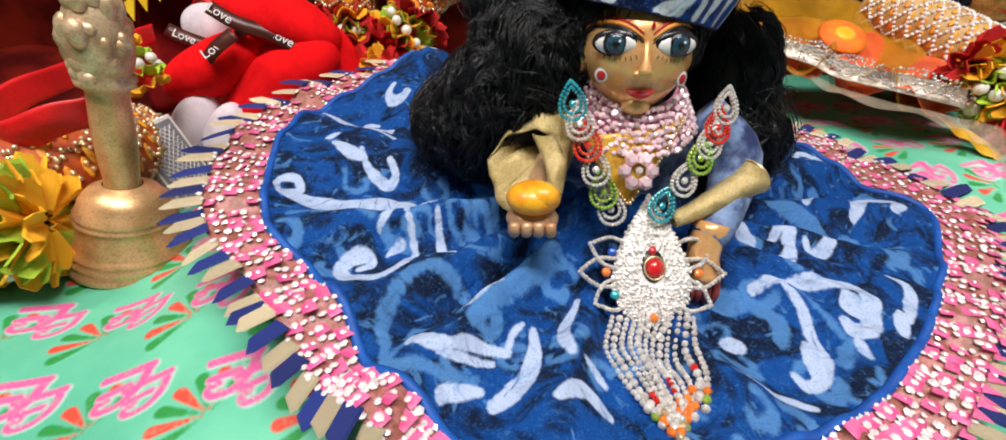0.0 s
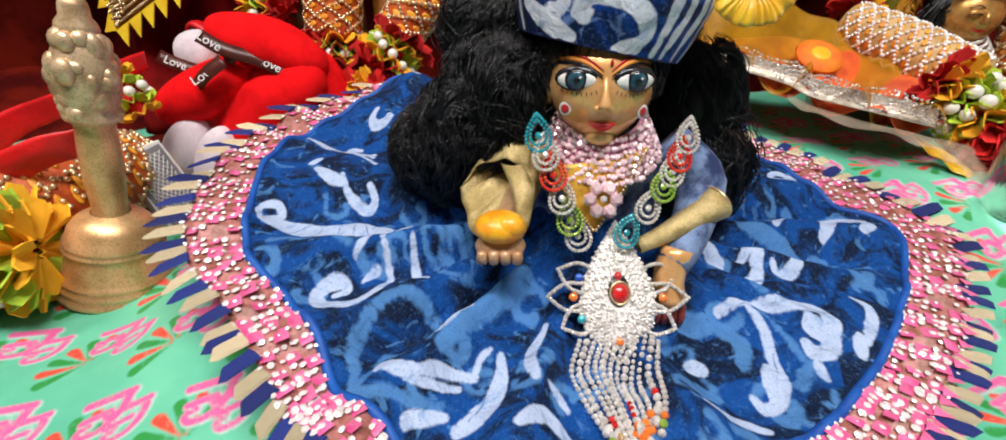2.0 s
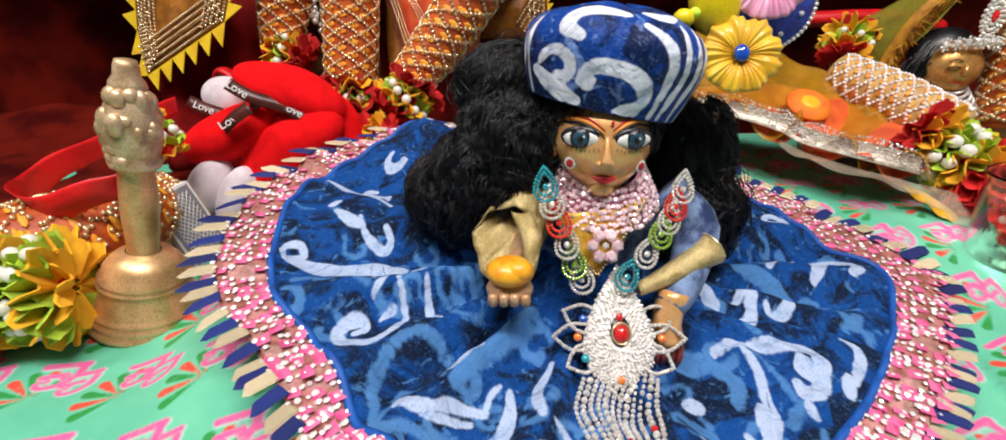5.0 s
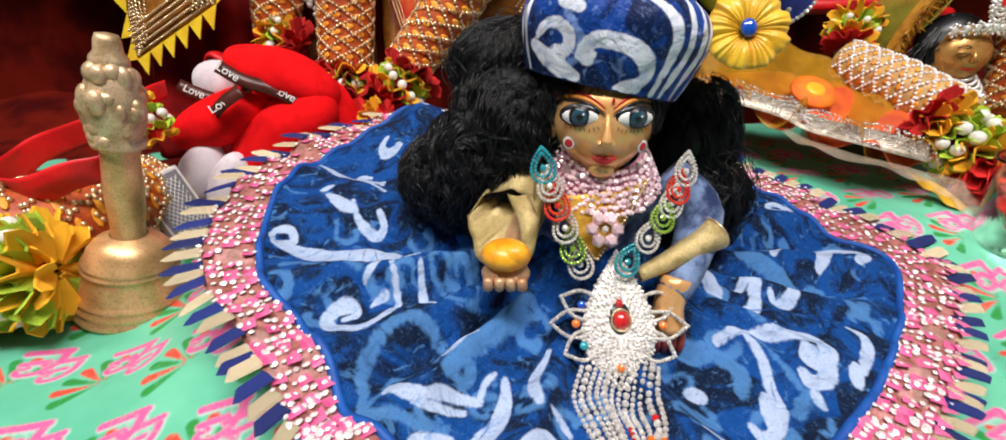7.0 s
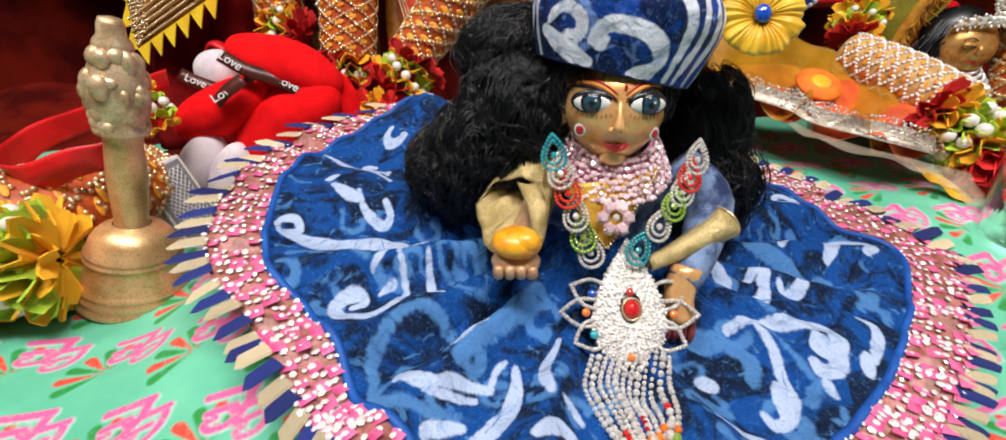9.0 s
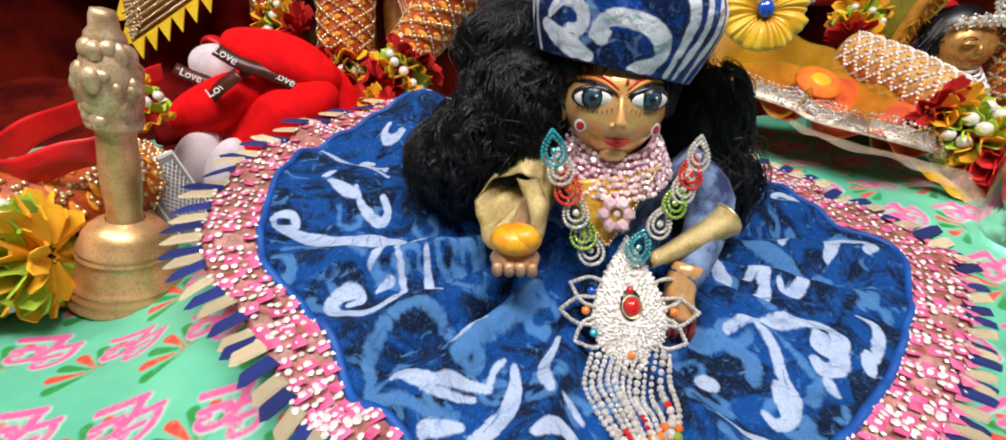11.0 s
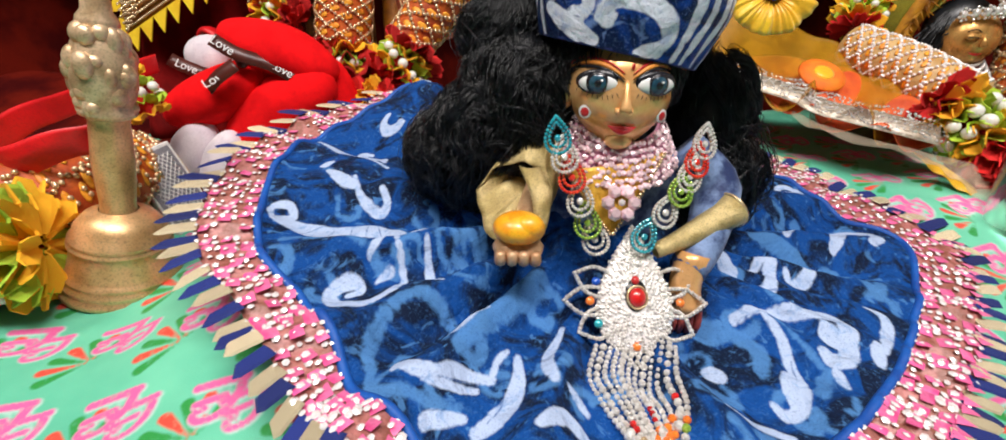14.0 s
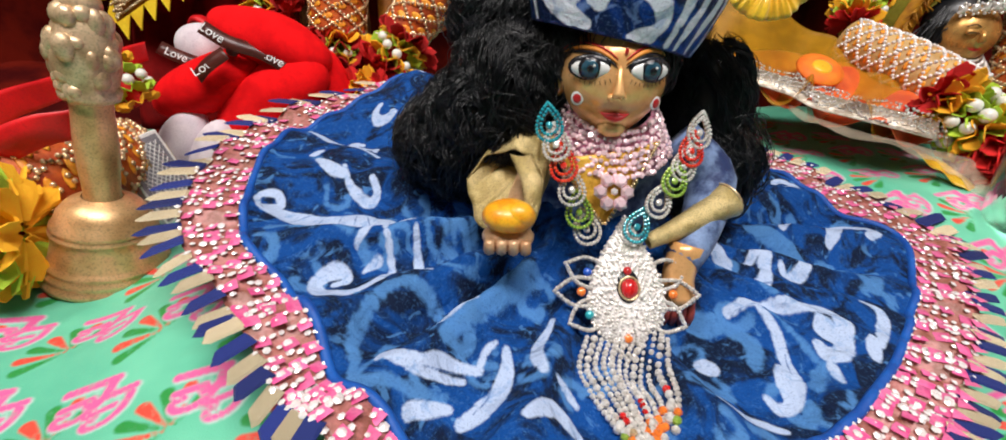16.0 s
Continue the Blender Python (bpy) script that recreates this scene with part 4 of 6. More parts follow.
tufts(*MASSES[1], 130, 16, 0.056, (-0.75, -0.1, -0.45), 0.65)
tufts(*MASSES[2], 190, 16, 0.058, (-0.35, -0.1, -0.95), 0.65)
tufts(*MASSES[3], 190, 16, 0.052, (-0.45, -0.1, -0.75), 0.75)
tufts(*MASSES[6], 130, 16, 0.050, (-0.40, -0.1, -0.85), 0.7)
tufts(*MASSES[0], 70, 12, 0.040, (-0.35, 0, -0.9), 0.35, 0.001)
tufts(*MASSES[4], 110, 14, 0.060, (0.20, -0.05, -0.95), 0.3)
tufts(*MASSES[5], 90, 14, 0.050, (0.10, -0.1, -0.9), 0.35)
# loose strays round the outline
for m in (1, 2, 3, 5):
    tufts(*MASSES[m], 60, 2, 0.045, (-0.3, -0.1, -0.8), 1.0, 0.008)
part("hair_strand", LOCKS, HAIR, wig, kind="stuff")

# ---- turban cap ----
HAT = pose(0.0705, 0.2560, 0.1450, -4, 11, 0) @ Matrix.Diagonal((0.965, 0.965, 0.82, 1))
prof = [(0.0385, 0.0012), (0.0410, 0.0), (0.0418, 0.002), (0.0440, 0.010), (0.0465, 0.020), (0.0482, 0.028), (0.0482, 0.035), (0.0464, 0.0410), (0.0425, 0.0465), (0.034, 0.0520), (0.020, 0.0560), (0.0004, 0.0575)]
fine_prof = smooth_line(prof, 60)
nh = 180
ang = np.arange(nh) * 2 * np.pi / nh - np.pi / 2
HA, HR = np.meshgrid(ang, fine_prof[:, 0], indexing="ij")
_, HH = np.meshgrid(ang, fine_prof[:, 1], indexing="ij")
wob = 1 + 0.010 * np.sin(HA * 9 + 1) * step01(HH / 0.03) + 0.006 * np.sin(HA * 21 + HH * 160)
v = np.stack([HR * np.cos(HA) * wob, HR * np.sin(HA) * wob, HH + 0.0012 * np.sin(HA * 5) * step01(HH / 0.04) + 0.003 * np.cos(HA + 1.2) * step01(HH / 0.04)], -1).reshape(-1, 3)
hat = thing("turban_cap", HAT, "tall blue turban cap with pale swirls on the doll's head", "cap")
b = Build()
b.add(moved(v, HAT), grid_faces(nh, 60, True))
me = b.mesh("cap_cloth", HATCLOTH)
theta = (HA + np.pi / 2 + np.pi) % (2 * np.pi) - np.pi
walked = np.concatenate([[0], np.cumsum(np.hypot(np.diff(fine_prof[:, 0]), np.diff(fine_prof[:, 1])))])
hatprint = Fields(np.stack([theta * 0.046, np.broadcast_to(walked - 0.004, theta.shape)], -1).reshape(-1, 2))


def cap(w, *pts):
    """A stroke on the cap: degrees round from the front, millimetres up from the rim."""
    hatprint.stroke("curl", [(radians(a) * 0.046, h / 1000) for a, h in pts], (w * 0.0008, w * 0.00122, w * 0.00122, w * 0.0007), 30)


cap(3.4, (-27, 13), (-20, 21), (-6, 23), (8, 19), (14, 11), (12, 2))
cap(3.0, (13, 6), (7, 3), (0, 1))
cap(2.0, (-27, 13), (-22, 11), (-19, 15))
cap(2.6, (-58, 20), (-48, 26), (-36, 22), (-35, 14), (-44, 14))
cap(4.2, (-62, 14), (-50, 8), (-38, 4), (-28, 2))
cap(3.6, (-32, 34), (-42, 38), (-38, 47), (-24, 52), (-8, 54))
cap(2.4, (4, 48), (16, 40), (24, 30), (26, 18), (24, 1))
cap(1.9, (30, 50), (33, 38), (37, 24), (34, 10), (33, 0))
cap(1.8, (42, 50), (44, 38), (48, 24), (46, 10), (45, 0))
cap(1.9, (54, 50), (56, 34), (60, 20), (57, 0))
cap(1.6, (66, 48), (69, 30), (70, 14), (66, 0))
cap(2.0, (-70, 45), (-72, 30), (-74, 14), (-70, 0))
cap(1.6, (-82, 45), (-83, 28), (-86, 8))
cap(3.4, (6, 60), (20, 56), (32, 58))
for k in range(5):
    cap(3.0, (100 + 34 * k, 12), (112 + 34 * k, 26), (124 + 34 * k, 24), (122 + 34 * k, 14))
hatprint.stroke("wash", [(-0.028, 0.006), (-0.02, 0.016), (-0.03, 0.03)], (0.002,), 14)
hatprint.put(me, ("curl", "wash", "cut"))
part("cap_cloth", me, None, hat)
b = Build()
b.add(*tube([HAT @ Vector((0.0404 * math.cos(k), 0.0404 * math.sin(k), 0.0004)) for k in np.linspace(0, 6.2832, 61)], 0.0009, 6, False))
part("rim_seam", b, NAVY, hat)
b = Build()
for k in range(14):
    a = Vector((0.086 + 0.0004 * k, 0.262, 0.214))
    b.add(*tube(smooth_line([(0.088, 0.262, 0.216), (0.0855 + 0.0007 * k, 0.258 + 0.0006 * (k % 4), 0.207), (0.083 + 0.0011 * k, 0.256 + 0.0009 * (k % 5), 0.1985)], 6), 0.0005, 5))
b.add(*ball((0.088, 0.262, 0.217), (0.003, 0.003, 0.0035), 10, 8))
part("tassel", b, HATCLOTH, hat, "pale blue thread tassel")


# ---- satin flowers and fan on the cap ----
def petal_mesh(name, mat, length, width, cup):
    b = Build()
    us, vs = np.meshgrid(np.linspace(0, 1, 9), np.linspace(-1, 1, 7), indexing="ij")
    w = width * np.sin(np.pi * np.clip(us * 0.86 + 0.12, 0, 1)) ** 0.7
    x, y = us * length, vs * w
    z = cup * (vs ** 2 - 0.4) * us + 0.45 * cup * np.sin(vs * 9 + us * 3) * us + 0.5 * cup * us
    b.add(*slab(np.stack([x, y, z], -1).reshape(-1, 3), grid_faces(9, 7), (0, 0, 1), 0.0005))
    return b.mesh(name, mat)


def satin_flower(at, facing, petals, length, mat, label, gem=BLUEGEM, turn=0):
    m0 = frame_of(facing, (1, 0, 0.1), at)
    fl = thing("satin_flower", m0, label, "flower", "satin flowers")
    # a strip gathered into a rosette: tight pleats that open towards a wavy rim
    b = Build()
    n = petals * 24
    rows = np.linspace(0.10, 1.0, 12)
    ga, gr = np.meshgrid(np.arange(n) * 2 * np.pi / n + radians(turn), rows, indexing="ij")
    pleat = np.sin(ga * petals + 0.5 * np.sin(ga * 3)) + 0.5 * np.sin(ga * petals * 2.5 + 1)
    rr = gr * length * (1 + 0.035 * gr ** 3 * pleat)
    gz = length * (0.055 * pleat * gr + 0.035 * np.sin(ga * 31 + 2 * np.sin(ga * 5)) * (1 - 0.6 * gr) + 0.26 * np.sin(gr * 2.6) - 0.10)
    b.add(*slab(np.stack([rr * np.cos(ga), rr * np.sin(ga), gz], -1).reshape(-1, 3), grid_faces(n, 12, True), (0, 0, 1), 0.0005))
    part("rosette", b.mesh("rosette", mat), None, fl).matrix_basis = m0
    b = Build()
    b.add(*ball((0, 0, 0), (length * 0.20, length * 0.24, length * 0.12), 16, 10))
    part("gem", b.mesh("gem", gem), None, fl, "faceted blue gem").matrix_basis = m0 @ pose(0, 0, length * 0.16)
    return fl


satin_flower((0.131, 0.2345, 0.1725), (-0.15, -0.93, 0.45), 9, 0.0180, YELLOWSATIN, "yellow satin ribbon flower with a blue gem, pinned to the cap")
satin_flower((0.144, 0.2500, 0.2035), (-0.1, -0.9, 0.5), 9, 0.018, PINKSATIN, "pale pink satin ribbon flower pinned to the cap", turn=15)
bud = thing("fabric_bud", (0.12, 0.25, 0.195), "lemon yellow satin bud with a small bead and green knot", "flower")
b = Build()
b.add(*ball((0.1200, 0.2480, 0.1960), (0.0125, 0.008, 0.017), 20, 14, pose(0, 0, 0, 0, -14, 0)))
part("bud_body", b, LEMON, bud)
b = Build()
b.add(*ball((0.1035, 0.2400, 0.1880), (0.0050, 0.0045, 0.0046), 14, 10))
part("bead", b, LEMON, bud)
b = Build()
b.add(*ball((0.1085, 0.2405, 0.1905), (0.0028, 0.0026, 0.0026), 12, 8))
part("knot", b, GREENFELT, bud)
b = Build()
b.add(*tube([(0.101, 0.2405, 0.1865), (0.0925, 0.2400, 0.1830)], 0.0007, 6))
part("stem", b, PEARL, bud)
fan = thing("round_fan", (0.155, 0.264, 0.192), "round navy velvet fan edged with silver beads", "ornament")
m0 = frame_of((-0.15, -0.95, 0.25), (1, 0, 0), (0.152, 0.2660, 0.1960))
b = Build()
b.add(*lathe([(0.0004, 0.0012), (0.012, 0.0014), (0.0235, 0.0008), (0.0240, 0), (0.0235, -0.0008), (0.0004, -0.0012)], m0, 40))
part("disc", b, NAVY, fan)
me = Build().add(*ball((0, 0, 0), 0.0011, 8, 6)).mesh("bead", STONE)
for k in range(64):
    piece("bead", me, m0 @ Matrix.Translation((0.0246 * math.cos(k * 0.09817), 0.0246 * math.sin(k * 0.09817), 0.0004)), fan)
me = Build().add(*ball((0, 0, 0), (0.0014, 0.0014, 0.001), 8, 6)).mesh("stud", STONE)
for k in range(9):
    piece("stud", me, m0 @ Matrix.Translation((0.019 * math.cos(k * 0.7 + 0.3), 0.019 * math.sin(k * 0.7 + 0.3), 0.0016)), fan)


# ---- jewellery ----
def crystal_mesh(name, mat, r, tall=0.7):
    b = Build()
    v = [(r * 0.55 * math.cos(k), r * 0.55 * math.sin(k), r * tall) for k in np.arange(6) * 1.0472] + [(r * math.cos(k), r * math.sin(k), 0) for k in np.arange(6) * 1.0472 + 0.5236]
    f = [tuple(range(6))] + [(i, 6 + i, (i + 1) % 6) for i in range(6)] + [(6 + i, 6 + (i + 1) % 6, (i + 1) % 6) for i in range(6)] + [tuple(range(6, 12))[::-1]]
    b.add(v, f)
    return b.mesh(name, mat, False)


choker = thing("pink_choker", (0.073, 0.225, 0.10), "pink crystal choker with a flower drop round the doll's neck", "necklace")
CR = crystal_mesh("crystal", PINKGEM, 0.0020)
SM = crystal_mesh("small_stone", STONE, 0.0010)
rng = random.Random(5)
b = Build()
ph = np.linspace(-2.0, 2.0, 50)
rows = []
for q in (-0.4, 1.0, 2.4, 3.9):
    rows.append([(0.0728 + (0.0200 + 0.0024 * q) * math.sin(k), 0.2395 - (0.0170 + 0.0024 * q) * math.cos(k) + 0.0012, 0.1055 - 0.0046 * q + 0.0095 * (1 - math.cos(k))) for k in ph])
b.add(np.array(rows).transpose(1, 0, 2).reshape(-1, 3), grid_faces(50, 4))
ob = part("setting", b, PINKSATIN, choker)
ob.modifiers.new("thickness", "SOLIDIFY").thickness = 0.0008
for q in range(7):
    cnt = 34 + 2 * q
    for i in range(cnt):
        k = -1.9 + 3.8 * (i + 0.5 * (q % 2)) / cnt
        at = Vector((0.0728 + (0.0212 + 0.0015 * q) * math.sin(k), 0.2395 - (0.0182 + 0.0015 * q) * math.cos(k), 0.1062 - 0.0029 * q + 0.0095 * (1 - math.cos(k))))
        n = Vector((math.sin(k), -math.cos(k), 0.75))
        piece("crystal", CR, frame_of(n, (math.cos(k), math.sin(k), rng.uniform(-0.5, 0.5)), at) @ pose(rng.uniform(-0.0006, 0.0006), rng.uniform(-0.0009, 0.0009), rng.uniform(0, 0.0008), rng.uniform(-25, 25), rng.uniform(-25, 25), 0) @ Matrix.Scale(rng.uniform(0.6, 1.0), 4), choker)
fc = Vector((0.0715, 0.2075, 0.0835))
for i in range(6):
    m = frame_of((0, -0.85, 0.5), (1, 0, 0), fc) @ pose(0, 0, 0, 0, 0, 60 * i) @ pose(0.0062, 0, 0)
    piece("drop_petal", CR, m @ Matrix.Scale(1.75, 4), choker)
piece("drop_centre", SM, frame_of((0, -0.85, 0.5), (1, 0, 0), fc + Vector((0, -0.001, 0.0006))) @ Matrix.Scale(1.8, 4), choker)

# the yellow brocade that fills the neckline
b = Build()
near = smooth_line([(0.0455, 0.2200, 0.0950), (0.0550, 0.2135, 0.0830), (0.0675, 0.2060, 0.0685)], 16)
away = smooth_line([(0.0930, 0.2240, 0.1030), (0.0830, 0.2150, 0.0880), (0.0690, 0.2060, 0.0685)], 16)
ts = np.linspace(0, 1, 13)
cloth_v = near[:, None] + (away - near)[:, None] * ts[None, :, None]
cloth_v[:, :, 1] -= 0.0050 * np.sin(np.pi * ts)[None] * np.linspace(1, 0, 16)[:, None] + 0.0005 * np.sin(ts * 30)[None]
b.add(*slab(cloth_v.reshape(-1, 3), grid_faces(16, 13), (0, -1, 0.2), 0.0008))
bib = thing("gold_bib", (0.07, 0.21, 0.08), "yellow gold brocade bib edged with gold beads at the neckline", "cloth")
part("bib_cloth", b, surface("yellow_brocade", (0.80, 0.46, 0.06), (0.58, 0.30, 0.03), 160, 0.4, 0.25, relief=0.9, depth=0.001), bib)
b = Build()
for line in (near, away):
    for q in smooth_line(line, 26):
        b.add(*ball((q[0], q[1] - 0.0012, q[2]), 0.0009, 6, 5))
part("bead_edge", b, BEADGOLD, bib, kind="stuff")


def leaf_mesh(name, mat):
    """An open pointed leaf: two rows of small stones round a stone in the middle."""
    b = Build()
    for grow, slot, rad in ((1.0, 0, 0.00090), (0.66, 0, 0.00085)):
        cnt = int(30 * grow)
        loop = []
        for k in range(cnt):
            a = 2 * math.pi * k / cnt
            w = 0.0066 * math.sin(a) * abs(math.sin(a / 2)) ** 0.9
            loop.append((0.0070 + 0.0078 * grow * math.cos(a), w * grow, 0.0008 + 0.0006 * (1 - grow)))
        for q in loop:
            b.add(*ball(q, rad, 6, 5), slot)
        b.add(*tube([(x, y, z - 0.0008) for x, y, z in loop + loop[:1]], 0.0005, 5, False), 2)
    b.add(*ball((0.0056, 0, 0.0008), (0.0017, 0.0015, 0.0012), 10, 7), 0)
    return b.mesh(name, [mat, STONE, BEADGOLD], False)


LEAVES = {n: leaf_mesh("leaf", m) for n, m in (("t", TEALGEM), ("w", STONE), ("r", surface("scarlet_crystal", (0.85, 0.07, 0.03), (0.70, 0.03, 0.02), 300, 0.12, 0.1, relief=0.2, coat=1.0, vary=0.2)), ("g", GREENGEM))}
lariat = thing("leaf_necklace", (0.08, 0.215, 0.08), "necklace of red, green and teal crystal leaves", "necklace")
for line, seq, way in ((smooth_line([(0.0385, 0.2235, 0.1120), (0.0435, 0.2150, 0.1000), (0.0490, 0.2095, 0.0880), (0.0550, 0.2045, 0.0720), (0.0625, 0.2015, 0.0600)], 7), "twrwgw", 1), (smooth_line([(0.1165, 0.2320, 0.1110), (0.1090, 0.2230, 0.0960), (0.1030, 0.2170, 0.0870), (0.0950, 0.2105, 0.0770), (0.0800, 0.2020, 0.0620)], 7), "wrwgwt", -1)):
    for i, c in enumerate(seq):
        d = Vector(line[i]) - Vector(line[i + 1])
        n = Vector((0.20 * way * -1, -0.85, 0.45 + 0.12 * (i % 2)))
        piece("leaf", LEAVES[c], frame_of(n, d, Vector(line[i + 1]) + n * 0.0015) @ pose(0, 0, 0.0008 * (i % 2), 0, 0, -14 * way) @ Matrix.Scale(1.12, 4), lariat)

# silver pendant with open petals and a bead tassel
PEN = frame_of((0.02, -0.78, 0.62), (1, 0, 0), (0.0795, 0.1940, 0.0450))
pend = thing("silver_pendant", PEN, "large silver teardrop pendant of rhinestones with a bead tassel", "pendant")


def tear(k, w, h):
    return (w * math.sin(k) * abs(math.sin(k / 2)) ** 1.1, -h * math.cos(k) * -1)


b = Build()
outline = [tear(k, 0.0238, 0.0300) for k in np.linspace(0.0, 2 * math.pi, 49)[:-1]]
ringv = []
for sc, z in ((1.0, -0.0010), (1.0, 0.0006), (0.82, 0.0022), (0.5, 0.0030), (0.02, 0.0034)):
    ringv.append([(x * sc, (y + 0.004) * sc - 0.004, z) for x, y in outline])
b.add(moved(np.array(ringv).transpose(1, 0, 2).reshape(-1, 3), PEN), grid_faces(48, 5, True))
part("plaque", b, SILVER, pend)
rng = random.Random(21)
b = Build()
for ring in range(14):
    sc = 1.0 - ring * 0.054
    cnt = max(8, int(60 * sc))
    for i in range(cnt):
        k = 2 * math.pi * (i + 0.5 * (ring % 2)) / cnt
        x, y = tear(k + rng.uniform(-0.03, 0.03), 0.0238, 0.0300)
        z = np.interp(sc, (0.02, 0.5, 0.82, 1.0), (0.0034, 0.0030, 0.0022, 0.0006))
        if sc < 0.30:
            continue
        b.add(moved(ball((x * sc, (y + 0.004) * sc - 0.004, z + rng.uniform(-0.0003, 0.0006)), rng.uniform(0.0006, 0.00125), 6, 5)[0], PEN), ball((0, 0, 0), 1, 6, 5)[1])
part("rhinestone", b, STONE, pend, smooth=False, kind="stuff")
b = Build()
b.add(moved(lathe([(0.0004, 0.0036), (0.0058, 0.0037), (0.0062, 0.003), (0.006, 0.0005)], Matrix.Diagonal((0.85, 1.25, 1, 1)), 24)[0], PEN @ pose(0, -0.0035, 0.0006)), grid_faces(24, 4, True))
part("dark_well", b, INK, pend)
b = Build()
v, f = ball((0, 0, 0), (0.0040, 0.0046, 0.0028), 16, 10)
b.add(moved(v, PEN @ pose(0.0004, -0.0045, 0.0045)), f)
part("red_stone", b, REDGEM, pend, "domed red stone")
b = Build()
v, f = ball((0, 0, 0), (0.0020, 0.0022, 0.0016), 12, 8)
b.add(moved(v, PEN @ pose(-0.0004, 0.0035, 0.0045)), f)
part("small_red_stone", b, REDGEM, pend)
me = Build().add(*tube([(0.0047 * math.cos(k), 0.0053 * math.sin(k), 0) for k in np.linspace(0, 6.2832, 21)], 0.0006, 6, False)).mesh("bezel", BEADGOLD)
piece("bezel", me, PEN @ pose(0.0004, -0.0045, 0.0042), pend)
gems = {n: Build().add(*ball((0, 0, 0), (0.0022, 0.0022, 0.0014), 10, 8)).mesh("side_stone", m) for n, m in (("b", BLUEGEM), ("o", ORANGEGEM), ("t", TEALGEM))}
for ang_, c, far_ in ((152, "b", 0.0285), (180, "o", 0.0300), (212, "t", 0.0280), (28, "w", 0.0285), (0, "o", 0.0300), (-32, "w", 0.0280), (-90, "o", 0.0310)):
    a = radians(ang_)
    base = Vector((0.0165 * math.cos(a), 0.0165 * math.sin(a) - 0.0065, 0.0008))
    tip = Vector((far_ * 1.13 * math.cos(a), far_ * 0.98 * math.sin(a) - 0.0065, 0.0010))
    d = tip - base
    s = Vector((-d.y, d.x, 0)).normalized() * 0.0072
    loop = smooth_line([base - s * 0.9, base + d * 0.5 - s * 0.85, tip], 12).tolist()[:-1] + smooth_line([tip, base + d * 0.5 + s * 0.85, base + s * 0.9], 12).tolist()
    b = Build()
    b.add(*tube([PEN @ Vector(q) for q in loop], 0.0010, 6))
    for q in loop:
        b.add(*ball(PEN @ (Vector(q) + Vector((rng.uniform(-0.0003, 0.0003), 0, 0.0008))), rng.uniform(0.0008, 0.0012), 6, 5))
    part("open_petal", b, STONE, pend, smooth=False)
    if c in gems:
        piece("side_stone", gems[c], PEN @ Matrix.Translation(base + d * 0.28 + Vector((0, 0, 0.0012))), pend)
for i in range(12):
    u = i / 11
    top = PEN @ Vector((-0.0185 + 0.037 * u, -0.0270 - 0.002 * math.sin(math.pi * u), 0.0))
    ex, ey = 0.0690 + 0.0160 * u, 0.126 - 0.014 * math.sin(math.pi * min(1, u * 1.3 + 0.1)) + rng.uniform(-0.004, 0.004)
    pts = [tuple(top)]
    for x, y in ((0.0555 + 0.0375 * u, 0.160), (0.0600 + 0.0305 * u + rng.uniform(-0.0012, 0.0012), 0.142), (ex, ey)):
        pts.append((x, y, float(skirt_height(x, y)) + 0.0020))
    line = smooth_line(pts, 200)
    length = np.concatenate([[0], np.cumsum(np.linalg.norm(np.diff(line, axis=0), axis=1))])
    b = Build()
    size, s, j = 0.00135 + 0.0004 * (i % 3 == 1), 0.0, 0
    while s < length[-1]:
        q = [np.interp(s, length, line[:, c]) for c in range(3)]
        left = length[-1] - s
        slot = 0 if left > 0.012 or rng.random() < 0.45 else rng.choice((1, 1, 2, 3))
        if i % 4 == 2 and abs(left - 0.02) < 0.003:
            slot = 4
        r = size * (1.0 if left > 0.012 else 1.35) * rng.uniform(0.88, 1.1)
        b.add(*ball((q[0], q[1], max(q[2], float(skirt_height(q[0], q[1])) + r * 0.9)), r, 8, 6), slot)
        s, j = s + 2.15 * r, j + 1
    part("bead_string", b, [STONE, ORANGEGEM, GREENGEM, BEADGOLD, REDGEM], pend, smooth=False, kind="stuff")


# ---- brass hand bell ----
foot, crown = Vector((-0.2110, 0.2430, 0.0060)), Vector((-0.1775, 0.2490, 0.1650))
BELL = frame_of(crown - foot, (1, 0, 0), foot)
bell = thing("hand_bell", BELL, "worn brass prayer bell with a cast figure on its handle", "bell")
prof = [(0.0275, 0.0015), (0.0295, 0), (0.0312, 0.0015), (0.0312, 0.0050), (0.0292, 0.0060), (0.0300, 0.0075), (0.0298, 0.0100), (0.0278, 0.0112), (0.0286, 0.0124), (0.0284, 0.0138), (0.0268, 0.0148), (0.0262, 0.0170), (0.0246, 0.0240), (0.0236, 0.0300), (0.0246, 0.0308), (0.0246, 0.0325), (0.0230, 0.0335), (0.0240, 0.0348), (0.0238, 0.0362), (0.0222, 0.0380), (0.0205, 0.0430), (0.0165, 0.0480), (0.0115, 0.0505), (0.0092, 0.0515)]
b = Build()
b.add(*lathe(prof, BELL, 56))
part("bell_body", b, BRASS, bell)
b = Build()
b.add(*lathe([(0.0088, 0.0505), (0.0082, 0.0540), (0.0084, 0.0580), (0.0092, 0.0700), (0.0096, 0.0800), (0.0092, 0.0930), (0.0088, 0.1010), (0.0092, 0.1050)], BELL, 32))
part("handle", b, BRASS, bell)
b = Build()
